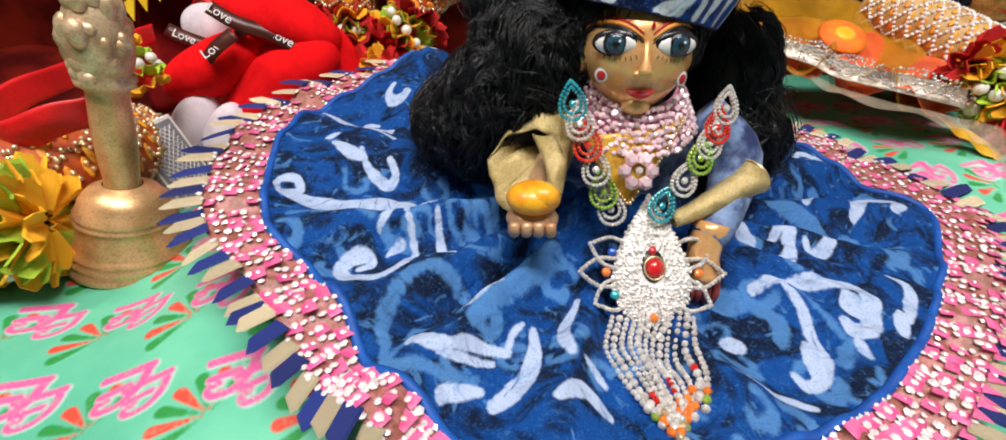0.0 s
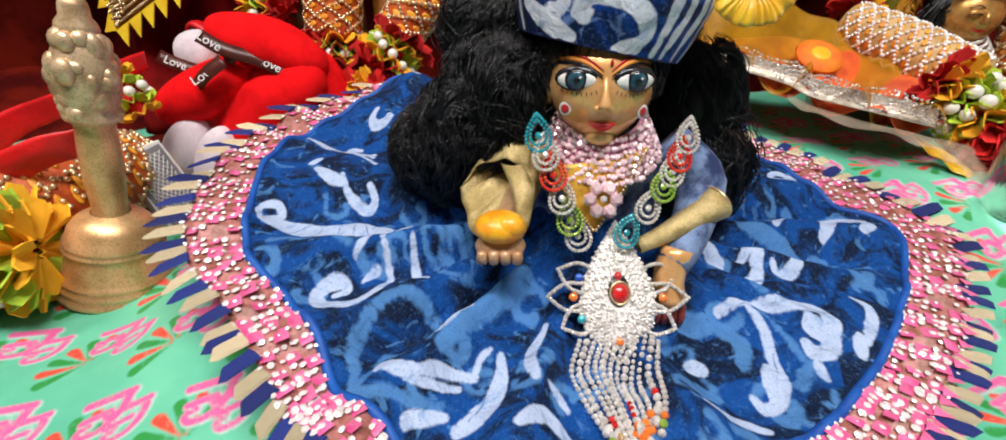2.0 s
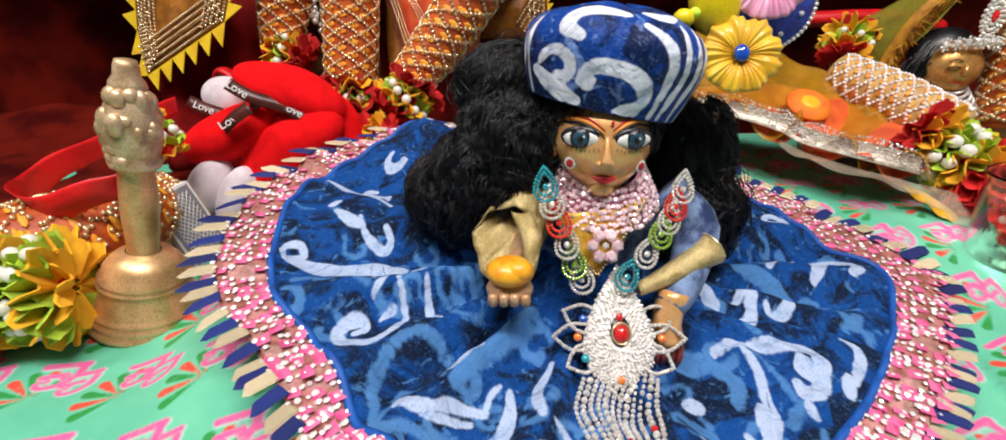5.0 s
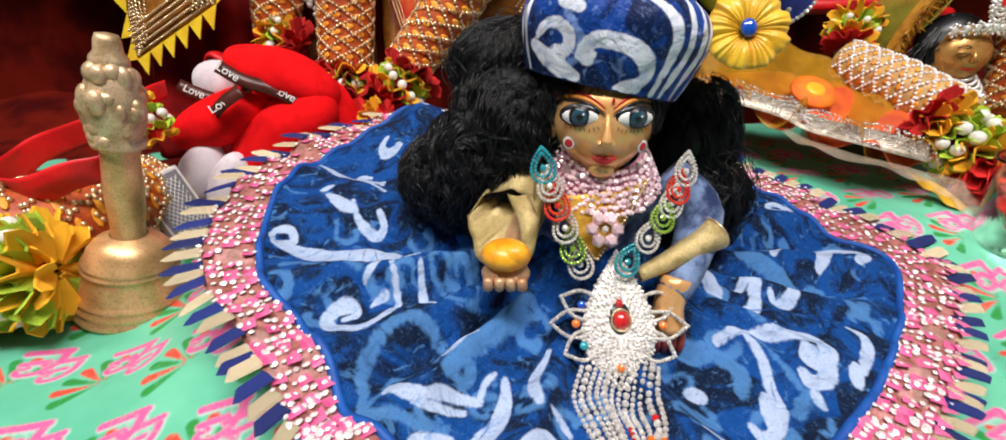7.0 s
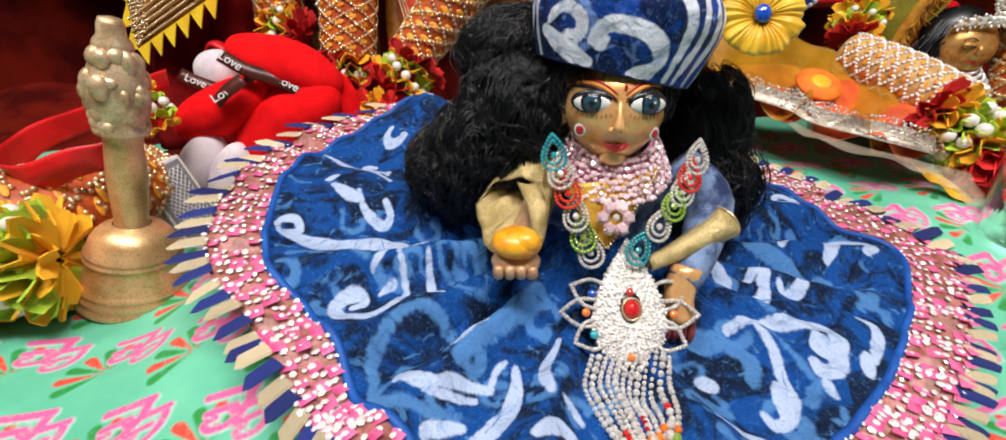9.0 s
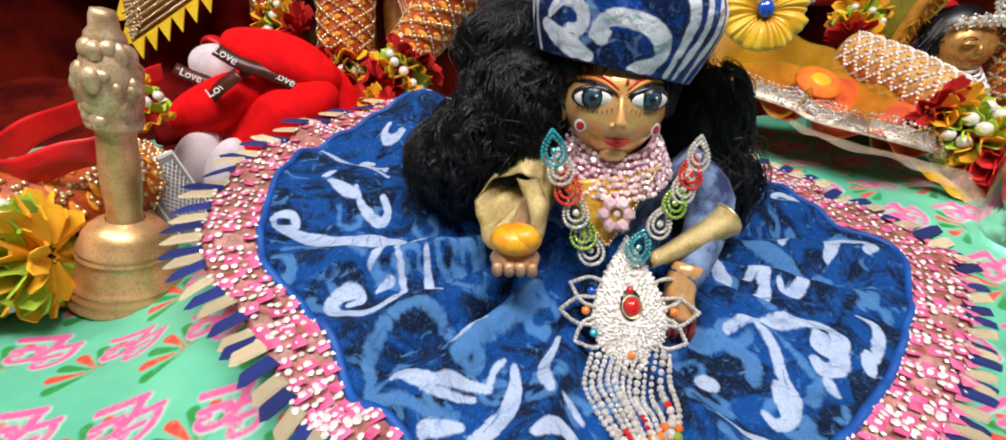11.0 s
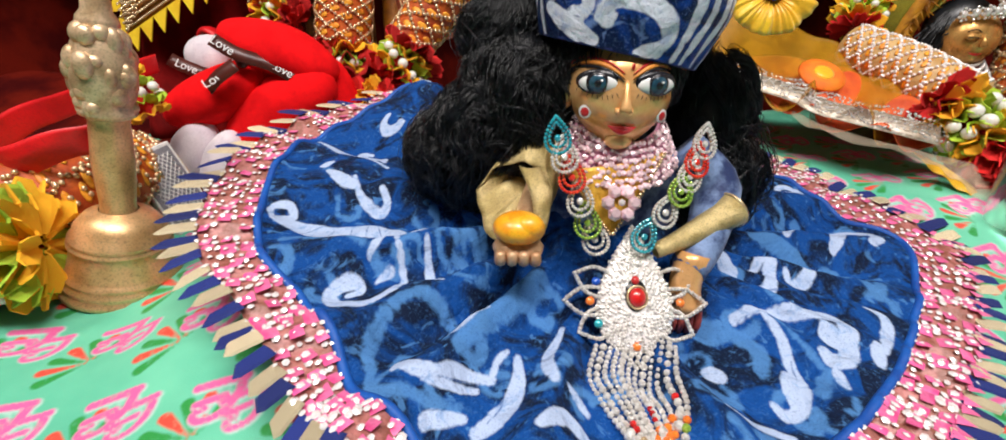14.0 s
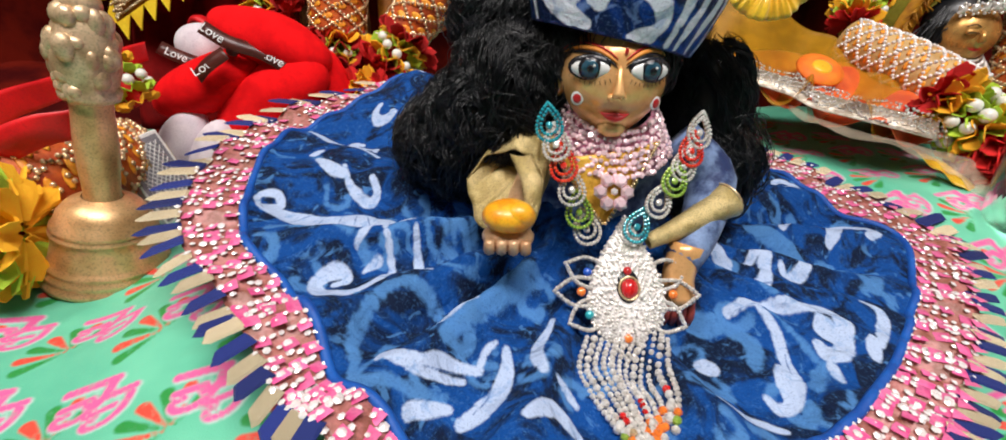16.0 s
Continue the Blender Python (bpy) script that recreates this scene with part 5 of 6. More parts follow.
b.add(*lathe([(0.0085, 0.1040), (0.0122, 0.1060), (0.0128, 0.1085), (0.0118, 0.1105), (0.0120, 0.1130), (0.0138, 0.1200), (0.0140, 0.1270), (0.0128, 0.1360), (0.0100, 0.1440), (0.0078, 0.1480), (0.0088, 0.1500), (0.0082, 0.1530), (0.0062, 0.1560), (0.0058, 0.1610), (0.0048, 0.1640), (0.0004, 0.1650)], BELL, 28))
rng = random.Random(3)
for k in range(46):
    a, h = rng.uniform(0, 6.28), rng.uniform(0.110, 0.148)
    r = np.interp(h, (0.110, 0.129, 0.148), (0.0090, 0.0121, 0.0065))
    v, f = ball((r * math.cos(a), r * math.sin(a), h), (rng.uniform(0.0030, 0.0052), rng.uniform(0.0030, 0.0052), rng.uniform(0.003, 0.0075)), 10, 8)
    b.add(moved(v, BELL), f)
v, f = ball((0.001, -0.0130, 0.132), (0.0048, 0.0040, 0.0068), 14, 10)
b.add(moved(v, BELL), f)
v, f = ball((0.001, -0.0095, 0.1455), (0.0042, 0.0036, 0.0050), 14, 10)
b.add(moved(v, BELL), f)
part("cast_figure", b, BRONZE, bell, "cast relief figure, worn smooth")

# ---- pack of playing cards ----
CARD = frame_of((0.85, -0.26, 0.33), (0.25, 0.95, 0.10), (-0.2180, 0.3135, 0.0400))
pack = thing("card_box", CARD, "small white card box with a grey lattice face", "box")
b = Build()
b.add(*box((0.034, 0.060, 0.007), CARD @ pose(0, 0, -0.0035)))
rounded(part("carton", b, CARDWHITE, pack, smooth=False), 0.0008)
b = Build()
b.add(*box((0.030, 0.055, 0.0006), CARD @ pose(-0.0005, 0, 0.0003)))
part("grey_panel", b, CARDGREY, pack, smooth=False)
b = Build()
for s in (-1, 1):
    for k in range(-9, 10):
        c, lo = k * 0.0044, []
        pts = [(u, s * u * 1.2 + c) for u in np.linspace(-0.0125, 0.0125, 21) if abs(s * u * 1.2 + c) < 0.0242]
        if len(pts) > 1:
            b.add(*tube([CARD @ Vector((u - 0.0005, w, 0.0008)) for u, w in (pts[0], pts[-1])], 0.00028, 4))
part("lattice", b, CARDWHITE, pack, kind="stuff")
b = Build()
b.add(*box((0.0006, 0.030, 0.005), CARD @ pose(0.0172, 0.004, -0.0035)))
part("side_label", b, YELLOWTRIM, pack, "yellow printed label", smooth=False)

# ---- plush toy and its ribbon ----
toy = thing("plush_toy", (-0.19, 0.41, 0.02), "soft red and white plush toy tied with a brown ribbon", "toy")
for nm, c, r, turn, mat in (("head", (-0.178, 0.414, 0.124), (0.049, 0.028, 0.021), 19, REDPLUSH), ("arm", (-0.231, 0.400, 0.084), (0.050, 0.024, 0.021), -24, REDPLUSH), ("body", (-0.184, 0.404, 0.062), (0.062, 0.028, 0.031), -40, REDPLUSH),
                            ("back", (-0.158, 0.430, 0.070), (0.040, 0.026, 0.050), 0, REDPLUSH), ("foot", (-0.252, 0.388, 0.038), (0.019, 0.020, 0.036), 32, WHITEPLUSH), ("foot", (-0.222, 0.380, 0.032), (0.018, 0.018, 0.034), 24, WHITEPLUSH), ("ear", (-0.240, 0.430, 0.112), (0.024, 0.016, 0.020), 0, WHITEPLUSH)):
    v, f = ball((0, 0, 0), r, 40, 26)
    # stuffed: fuller at one end, with a few soft dents
    v *= (1 + 0.14 * v[:, :1] / r[0]) * (1 + 0.03 * np.sin(v[:, :1] * 95 + c[0] * 50) * np.cos(v[:, 2:] * 120 + 1))
    v = v @ np.array(pose(0, 0, 0, 0, turn, 0).to_3x3()).T + np.array(c)
    part(nm, Build().add(v, f), mat, toy)


def ribbon(b, pts, width, n, facing, thick=0.0005, slot=0, lift=0.0):
    """A flat strip along a line; facing is the way its face looks."""
    pts = [Vector(q) + Vector(facing).normalized() * lift for q in pts]
    line = smooth_line(pts, n)
    tan = np.gradient(line, axis=0)
    side = np.cross(tan, np.asarray(facing, float))
    side /= np.linalg.norm(side, axis=1)[:, None]
    v = np.stack([line - side * width / 2, line, line + side * width / 2], 1).reshape(-1, 3)
    nrm = np.asarray(facing, float) / np.linalg.norm(facing)
    b.add(*slab(v, grid_faces(n, 3), nrm, thick), slot)


bow = thing("ribbon_bow", (-0.19, 0.39, 0.11), "brown satin ribbon lettered in white, tied round the toy", "ribbon")
FACE = Vector((0.18, -0.86, 0.48)).normalized()


def lettered(pts, width, words, size):
    b = Build()
    pts = [Vector(q) + FACE * 0.007 for q in pts]
    ribbon(b, pts, width, 16, FACE)
    strip = part("ribbon_tail", b, CHOCOLATE, bow)
    line = smooth_line(pts, 33)
    for u, word in words:
        i = int(u * 32)
        d = Vector(line[min(i + 2, 32)]) - Vector(line[max(i - 2, 0)])
        data = bpy.data.curves.new("lettering", "FONT")
        data.body, data.size, data.align_x, data.align_y, data.extrude = word, size, "CENTER", "CENTER", 0.0001
        data.materials.append(EYEWHITE)
        ob = new("lettering", data)
        ob.parent = strip
        ob.matrix_basis = frame_of(FACE, d, Vector(line[i]) + FACE * 0.0011)


lettered([(-0.208, 0.3880, 0.1300), (-0.190, 0.3860, 0.1200), (-0.170, 0.3930, 0.1120), (-0.152, 0.3960, 0.1010)], 0.0105, ((0.18, "Love"), (0.82, "Love")), 0.0095)
lettered([(-0.214, 0.3780, 0.0950), (-0.203, 0.3760, 0.1040), (-0.190, 0.3800, 0.1130)], 0.0105, ((0.42, "Love"),), 0.0098)
lettered([(-0.258, 0.4080, 0.1120), (-0.244, 0.4060, 0.1060), (-0.232, 0.4100, 0.1000)], 0.0105, ((0.5, "Love"),), 0.0090)
b = Build()
b.add(*ball((-0.189, 0.3850, 0.1160), (0.005, 0.003, 0.004), 12, 8))
part("knot", b, CHOCOLATE, bow)


# ---- beaded bolsters ----
LOZENGE = surface("orange_lozenge", (0.93, 0.42, 0.03), (0.82, 0.27, 0.015), 90, 0.5, relief=0.5)


def bolster(pts, radii, turns, per, label, bead=0.0016, mats=(ORANGE, BEADGOLD)):
    """A padded roll netted with strings of beads that cross in diamonds."""
    line = smooth_line(pts, 40)
    ob = thing("beaded_bolster", pts[0], label, "bolster", "beaded bolsters")
    b = Build()
    rad = np.interp(np.linspace(0, 1, 40), np.linspace(0, 1, len(radii)), radii)
    b.add(*tube(line, list(rad), 28))
    for c, t, r in ((line[0], line[0] - line[1], rad[0]), (line[-1], line[-1] - line[-2], rad[-1])):
        m = frame_of(t, (0.3, 1, 0.2), c)
        v, f = ball((0, 0, 0), (r, r, r * 0.35), 20, 8)
        b.add(moved(v, m), f)
    part("padding", b, mats[0], ob)
    turned = [np.array(frame_of(q, (0.3, 1, 0.2), (0, 0, 0)).to_3x3()) for q in np.gradient(line, axis=0)]
    net, studs = Build(), Build()
    bv, bf = ball((0, 0, 0), bead, 7, 5)
    length = np.linalg.norm(np.diff(line, axis=0), axis=1).sum()
    tan = np.gradient(line, axis=0)
    for s in (-1, 1):
        for k in range(per):
            n = int(length * math.hypot(1, 2 * math.pi * np.mean(rad) * turns / length) / (bead * 2.25))
            for i in range(n):
                u = i / (n - 1) if n > 1 else 0
                x = u * 39
                j = min(int(x), 38)
                c = line[j] + (line[j + 1] - line[j]) * (x - j)
                m = turned[j]
                a = s * 2 * math.pi * turns * u + 2 * math.pi * k / per
                r = np.interp(x, range(40), rad) + bead * 0.4
                net.add(bv + c + m @ (r * math.cos(a), r * math.sin(a), 0), bf)
    part("bead_net", net, mats[1], ob, "pale gold bead net", kind="stuff")
    # an orange padded lozenge in each diamond
    cells = max(2, int(turns * per * 2))
    lv, lf = ball((0, 0, 0), (1, 1, 0.35), 8, 5)
    for i in range(cells):
        for k in range(per):
            u = (i + 0.5) / cells
            a = 2 * math.pi * (k + 0.5 * (i % 2) + 0.25) / per
            j = min(int(u * 39), 38)
            m = frame_of(tan[j], (0.3, 1, 0.2), line[j])
            r = rad[j]
            at = m @ Vector((r * math.cos(a), r * math.sin(a), 0))
            nrm = m.to_3x3() @ Vector((math.cos(a), math.sin(a), 0))
            w = math.pi * r / per * 0.55
            studs.add(moved(lv * (length / cells * 0.40, w, 0.0016), frame_of(nrm, tan[j], at)), lf)
    part("lozenge", studs, LOZENGE, ob, "orange padded lozenges", kind="stuff")
    return ob


bolster([(0.3600, 0.508, 0.1300), (0.390, 0.466, 0.112), (0.4200, 0.424, 0.0900)], (0.019, 0.023, 0.024), 1.3, 7, "orange bolster netted with silver beads, on the idol's lap", 0.0016, (surface("gold_padding", (0.62, 0.40, 0.16), (0.48, 0.27, 0.08), 90, 0.5, relief=0.6), SILVER))
bolster([(-0.196, 0.505, 0.245), (-0.200, 0.500, 0.20), (-0.207, 0.490, 0.152)], (0.028, 0.026, 0.018), 1.2, 6, "orange bolster netted with gold beads", 0.0016)
bolster([(-0.134, 0.505, 0.240), (-0.137, 0.498, 0.18), (-0.141, 0.487, 0.122)], (0.027, 0.026, 0.025), 1.2, 7, "upright orange bolster netted with gold beads", 0.0017)
bolster([(0.012, 0.500, 0.235), (-0.035, 0.493, 0.175), (-0.078, 0.480, 0.122)], (0.024, 0.025, 0.021), 1.5, 6, "slanting orange bolster netted with gold beads", 0.0018)
bolster([(-0.310, 0.222, 0.048), (-0.268, 0.248, 0.052), (-0.250, 0.288, 0.052), (-0.254, 0.335, 0.050)], (0.029, 0.032, 0.031, 0.023), 1.5, 8, "curved orange bolster netted with gold beads under a red ribbon", 0.0018)
bolster([(0.530, 0.480, 0.240), (0.510, 0.462, 0.165), (0.500, 0.440, 0.090)], (0.034, 0.036, 0.036), 1.5, 8, "wide orange bolster netted with gold beads beside the idol", 0.0018)


# ---- felt garlands ----
def ruffle_mesh(name, mat, teeth, amp):
    """A zigzag felt disc, waved."""
    b = Build()
    n = teeth * 4
    v = []
    for r in (0.25, 0.6, 0.85, 1.0):
        for i in range(n):
            a = 2 * math.pi * i / n
            rr = r if r < 1 else 1.0 + 0.20 * (1 if (i // 2) % 2 else -0.6) * (1 if i % 2 else 0.7)
            v.append((rr * math.cos(a), rr * math.sin(a), amp * r * math.sin(a * teeth * 0.5 + 1) + 0.5 * amp * r * math.sin(a * 3 + 2)))
    f = [(q * n + i, q * n + (i + 1) % n, (q + 1) * n + (i + 1) % n, (q + 1) * n + i) for q in range(3) for i in range(n)]
    b.add(*slab(v, f, (0, 0, 1), 0.05))
    return b.mesh(name, mat, False)


RUFF = {"r": ruffle_mesh("red_ruffle", REDFELT, 18, 0.20), "y": ruffle_mesh("yellow_ruffle", YELLOWFELT, 16, 0.18), "g": ruffle_mesh("green_ruffle", GREENFELT, 17, 0.22)}
NAMES = {"r": "red_ruffle", "y": "yellow_ruffle", "g": "green_ruffle"}
PEARLS = Build().add(*ball((0, 0, 0), 1.0, 10, 8)).mesh("pearl", PEARL)
rng = random.Random(31)


def garland(pts, order, radius, label, pearls=9, pearl=0.0042):
    line = smooth_line(pts, 60)
    g = thing("felt_garland", pts[0], label, "garland", "felt garlands")
    n = len(order)
    for i, c in enumerate(order):
        j = min(int((i + 0.5) / n * 59), 58)
        t = Vector(line[j + 1]) - Vector(line[j])
        m = frame_of(t, (0.2, 0.3, 1), line[j])
        if c == "p":
            for k in range(pearls):
                a = 2 * math.pi * k / pearls + rng.uniform(-0.15, 0.15)
                piece("pearl", PEARLS, m @ Matrix.Translation((radius * 0.90 * math.cos(a), radius * 0.90 * math.sin(a), rng.uniform(-0.002, 0.002))) @ Matrix.Scale(pearl * rng.uniform(0.9, 1.1), 4), g)
        else:
            k = radius * {"r": 1.08, "y": 1.00, "g": 0.90}[c] * rng.uniform(0.90, 1.08) * (0.78 if i in (0, n - 1) else 1)
            piece(NAMES[c], RUFF[c], m @ pose(0, 0, 0, rng.uniform(-14, 14), rng.uniform(-14, 14), rng.uniform(0, 360)) @ Matrix.Diagonal((k, k, k, 1)), g)
    b = Build()
    b.add(*tube(line[3:-4], radius * 0.36, 12))
    part("core", b, REDFELT, g)
    return g


garland([(-0.342, 0.186, 0.052), (-0.284, 0.206, 0.050), (-0.222, 0.220, 0.046)], "rrryyggpgyyrrrrrrrrrrrrrrrryyyyyyggpgpggyy", 0.029, "red, yellow and green felt garland with white pearls beside the bell", 11, 0.0044)
garland([(0.366, 0.398, 0.098), (0.394, 0.370, 0.076), (0.418, 0.345, 0.056), (0.445, 0.32, 0.045)], "rryyyggpgpggyyyrrrrrrrryyggpggyyrrrrr", 0.026, "red, yellow and green felt garland with white pearls on the idol", 9, 0.0052)
garland([(0.386, 0.545, 0.168), (0.372, 0.528, 0.142)], "rygpgyr", 0.024, "small felt garland cuff on the silver-netted bolster", 8, 0.0038)
garland([(-0.142, 0.486, 0.122), (-0.143, 0.482, 0.086)], "rryggpgyrrr", 0.027, "felt garland cuff under the upright bolster", 11, 0.0042)
garland([(-0.066, 0.472, 0.120), (-0.098, 0.458, 0.092)], "rrygpgyrr", 0.025, "felt garland cuff under the slanting bolster", 11, 0.0042)
garland([(-0.214, 0.486, 0.152), (-0.180, 0.480, 0.138)], "rygpgyrr", 0.020, "felt garland cuff beside the red toy", 9, 0.0040)
garland([(-0.262, 0.355, 0.110), (-0.245, 0.350, 0.080)], "ygpgy", 0.016, "short felt garland behind the brass bell", 7, 0.0040)
garland([(-0.120, 0.440, 0.082), (-0.085, 0.430, 0.084)], "ryyr", 0.016, "short yellow felt garland at the skirt's edge", 5, 0.003)

# ---- red satin band over the bolster ----
band = Build()
loop = smooth_line([(-0.266, 0.400, 0.112), (-0.270, 0.350, 0.104), (-0.276, 0.305, 0.096), (-0.280, 0.277, 0.090), (-0.274, 0.256, 0.086), (-0.262, 0.246, 0.083), (-0.240, 0.243, 0.085), (-0.218, 0.251, 0.092), (-0.204, 0.264, 0.096)], 110)
w = np.interp(np.linspace(0, 1, 110), (0, 0.3, 0.5, 0.7, 1), (0.014, 0.017, 0.022, 0.020, 0.016))[:, None, None]
lean = np.interp(np.linspace(0, 1, 110), (0, 0.4, 0.55, 1), (0.10, -0.10, -0.35, -0.25))[:, None]
up = np.concatenate([np.zeros((110, 1)), lean, np.sqrt(1 - lean ** 2)], 1)[:, None]
cs = np.linspace(-0.5, 0.5, 7)[None, :, None]
strip = loop[:, None] + up * w * cs
strip[:, :, 1] += 0.0016 * np.cos(cs[:, :, 0] * 6) * np.sin(np.linspace(0, 14, 110))[:, None]
strip[:, :, 2] += 0.0012 * np.sin(np.linspace(0, 25, 110))[:, None]
band.add(*slab(strip.reshape(-1, 3), grid_faces(110, 7), (0.3, -0.9, 0.2), 0.0007))
solo("satin_band", band, REDSATIN, "shiny red satin ribbon looped over the beaded bolster", "ribbon")
b = Build()
b.add(*tube(smooth_line([(-0.268, 0.470, 0.118), (-0.255, 0.462, 0.132), (-0.240, 0.460, 0.118), (-0.246, 0.458, 0.095)], 24), 0.008, 12, True, 0.5))
solo("satin_loop", b, REDSATIN, "loop of red satin ribbon behind the toy", "ribbon")


# ---- brocade cloths with zigzag edges ----
def brocade(corners, teeth_from, label, tooth=0.019, lines=5):
    """A hanging cloth with gold braid rows and a row of yellow points along some sides."""
    cl = thing("brocade_cloth", corners[0], label, "cloth", "brocade cloths")
    c = [Vector(q) for q in corners]
    n = ((c[1] - c[0]).cross(c[-1] - c[0])).normalized()
    if n.y > 0:
        n = -n
    mid = sum(c, Vector()) / len(c)
    b = Build()
    v, f = [], []
    k = len(c)
    for s in (1.0, 0.66, 0.33, 0.0):
        v += [mid + (q - mid) * s + n * 0.004 * (1 - s) for q in c]
    f = [(r * k + i, r * k + (i + 1) % k, (r + 1) * k + (i + 1) % k, (r + 1) * k + i) for r in range(3) for i in range(k)]
    b.add(*slab([tuple(q) for q in v], f, n, 0.001))
    part("cloth", b, MUSTARD, cl)
    braid = Build()
    for i in teeth_from:
        p, q = c[i], c[(i + 1) % k]
        inw = (mid - (p + q) / 2).normalized()
        cnt = max(2, round((q - p).length / tooth))
        for j in range(cnt):
            a, e = p + (q - p) * (j / cnt), p + (q - p) * ((j + 1) / cnt)
            t = Build()
            tip = (a + e) / 2 - inw * tooth * 0.95
            base = [a + n * 0.0012, e + n * 0.0012, tip + n * 0.0012]
            t.add([tuple(w) for w in base] + [tuple(w - n * 0.001) for w in base], [(0, 1, 2), (5, 4, 3), (0, 3, 4, 1), (1, 4, 5, 2), (2, 5, 3, 0)])
            part("point", t, YELLOWTRIM, cl, smooth=False)
        for r in range(lines):
            o = inw * (0.004 + 0.0055 * r)
            m = int((q - p).length / 0.0032)
            for j in range(m):
                at = p + (q - p) * ((j + 0.5) / m) + o + n * (0.0012 + 0.0012 * min(r, 2))
                braid.add(*ball(at, (0.0014, 0.0012, 0.0014), 6, 5))
    part("gold_braid", braid, BEADGOLD, cl, "rows of gold braid", kind="stuff")


brocade([(-0.330, 0.490, 0.240), (-0.345, 0.486, 0.166), (-0.336, 0.470, 0.126), (-0.240, 0.458, 0.176), (-0.215, 0.465, 0.240)], (1, 2, 3, 0), "mustard brocade cloth with braid and yellow zigzag points")
brocade([(0.000, 0.520, 0.240), (-0.010, 0.515, 0.160), (0.040, 0.515, 0.158), (0.058, 0.52, 0.185), (0.055, 0.52, 0.240)], (3, 2), "mustard brocade cloth with a pinked edge", 0.008, 4)

# ---- dressed figures behind ----
STUDDED = surface("red_bodice", (0.72, 0.03, 0.02), (0.85, 0.16, 0.04), 40, 0.45, relief=0.3, sheen=0.2)
dress = thing("red_dress", (-0.08, 0.53, 0.1), "red satin dress with gold braid and silver studs", "dress")
b = Build()
us, vs = np.meshgrid(np.linspace(0, 1, 24), np.linspace(0, 1, 16), indexing="ij")
x = -0.112 + 0.105 * us + 0.030 * (vs - 0.5) * (us - 0.5)
z = 0.118 + 0.135 * vs + 0.030 * np.abs(us - 0.45)
y = 0.535 - 0.030 * np.sin(np.pi * us) + 0.004 * np.sin(us * 18 + vs * 3)
b.add(*slab(np.stack([x, y, z], -1).reshape(-1, 3), grid_faces(24, 16), (0, -1, 0), 0.001))
part("bodice", b, STUDDED, dress)
for k, (p, q) in enumerate((((-0.095, 0.500, 0.235), (-0.052, 0.498, 0.150)), ((-0.060, 0.500, 0.240), (-0.045, 0.500, 0.190)), ((-0.100, 0.508, 0.215), (-0.082, 0.500, 0.155)))):
    b = Build()
    d = Vector(q) - Vector(p)
    for s in (-0.003, 0.0, 0.003):
        for j in range(36):
            b.add(*ball(Vector(p) + d * (j / 35) + Vector((s, -0.002, 0)), 0.0011, 6, 5))
    part("gold_braid", b, BEADGOLD, dress, kind="stuff")
for q in ((-0.070, 0.500, 0.160), (-0.048, 0.500, 0.205), (-0.086, 0.503, 0.200), (-0.060, 0.499, 0.178)):
    b = Build()
    b.add(*ball(q, (0.003, 0.0022, 0.003), 12, 8))
    part("stud", b, SILVER, dress)
b = Build()
for k in range(5):
    x0 = -0.185 + 0.013 * k
    b.add(*tube(smooth_line([(x0, 0.540, 0.26), (x0 + 0.002, 0.532, 0.18), (x0 + 0.004, 0.525, 0.10)], 20), 0.010, 10))
solo("gold_drape", b, surface("bronze_drape", (0.20, 0.075, 0.015), (0.10, 0.03, 0.008), 120, 0.5, 0.3, relief=1.0, depth=0.001), "bronze patterned drape hanging in folds", "drape")
b = Build()
for k in range(2):
    x0 = -0.100 + 0.014 * k
    b.add(*tube(smooth_line([(x0, 0.548, 0.2), (x0, 0.530, 0.14), (x0 + 0.01, 0.515, 0.085)], 20), 0.012, 10))
solo("gold_drape", b, MUSTARD, "mustard cloth hanging in folds between the bolsters", "drape")
b = Build()
rng = random.Random(17)
for k in range(46):
    q = smooth_line([(-0.186, 0.515, 0.235), (-0.176, 0.505, 0.195), (-0.165, 0.500, 0.165)], 46)[k]
    b.add(*ball((q[0] + rng.uniform(-0.006, 0.006), q[1], q[2]), rng.uniform(0.0016, 0.0034), 7, 5))
solo("crystal_string", b, STONE, "string of clear and gold crystal drops", "jewellery", kind="stuff")
# red cloth falling behind the toy
b = Build()
us, vs = np.meshgrid(np.linspace(0, 1, 30), np.linspace(0, 1, 14), indexing="ij")
x = -0.345 + 0.125 * us
y = 0.520 - 0.012 * np.sin(us * 12) - 0.05 * (1 - vs)
z = 0.030 + 0.165 * vs
b.add(*slab(np.stack([x, y, z], -1).reshape(-1, 3), grid_faces(30, 14), (0, -1, 0), 0.001))
solo("red_drape", b, surface("dark_red_cloth", (0.24, 0.005, 0.005), (0.12, 0.003, 0.003), 25, 0.8, relief=0.3, shine=0.1), "dark red cloth falling in folds behind the toy", "drape")
b = Build()
b.add(*tube(smooth_line([(0.300, 0.600, 0.172), (0.370, 0.585, 0.178), (0.450, 0.585, 0.180), (0.52, 0.6, 0.17)], 40), 0.012, 12, True, 0.7))
solo("red_rope", b, REDSATIN, "thick red satin roll in front of the curtain", "ribbon")

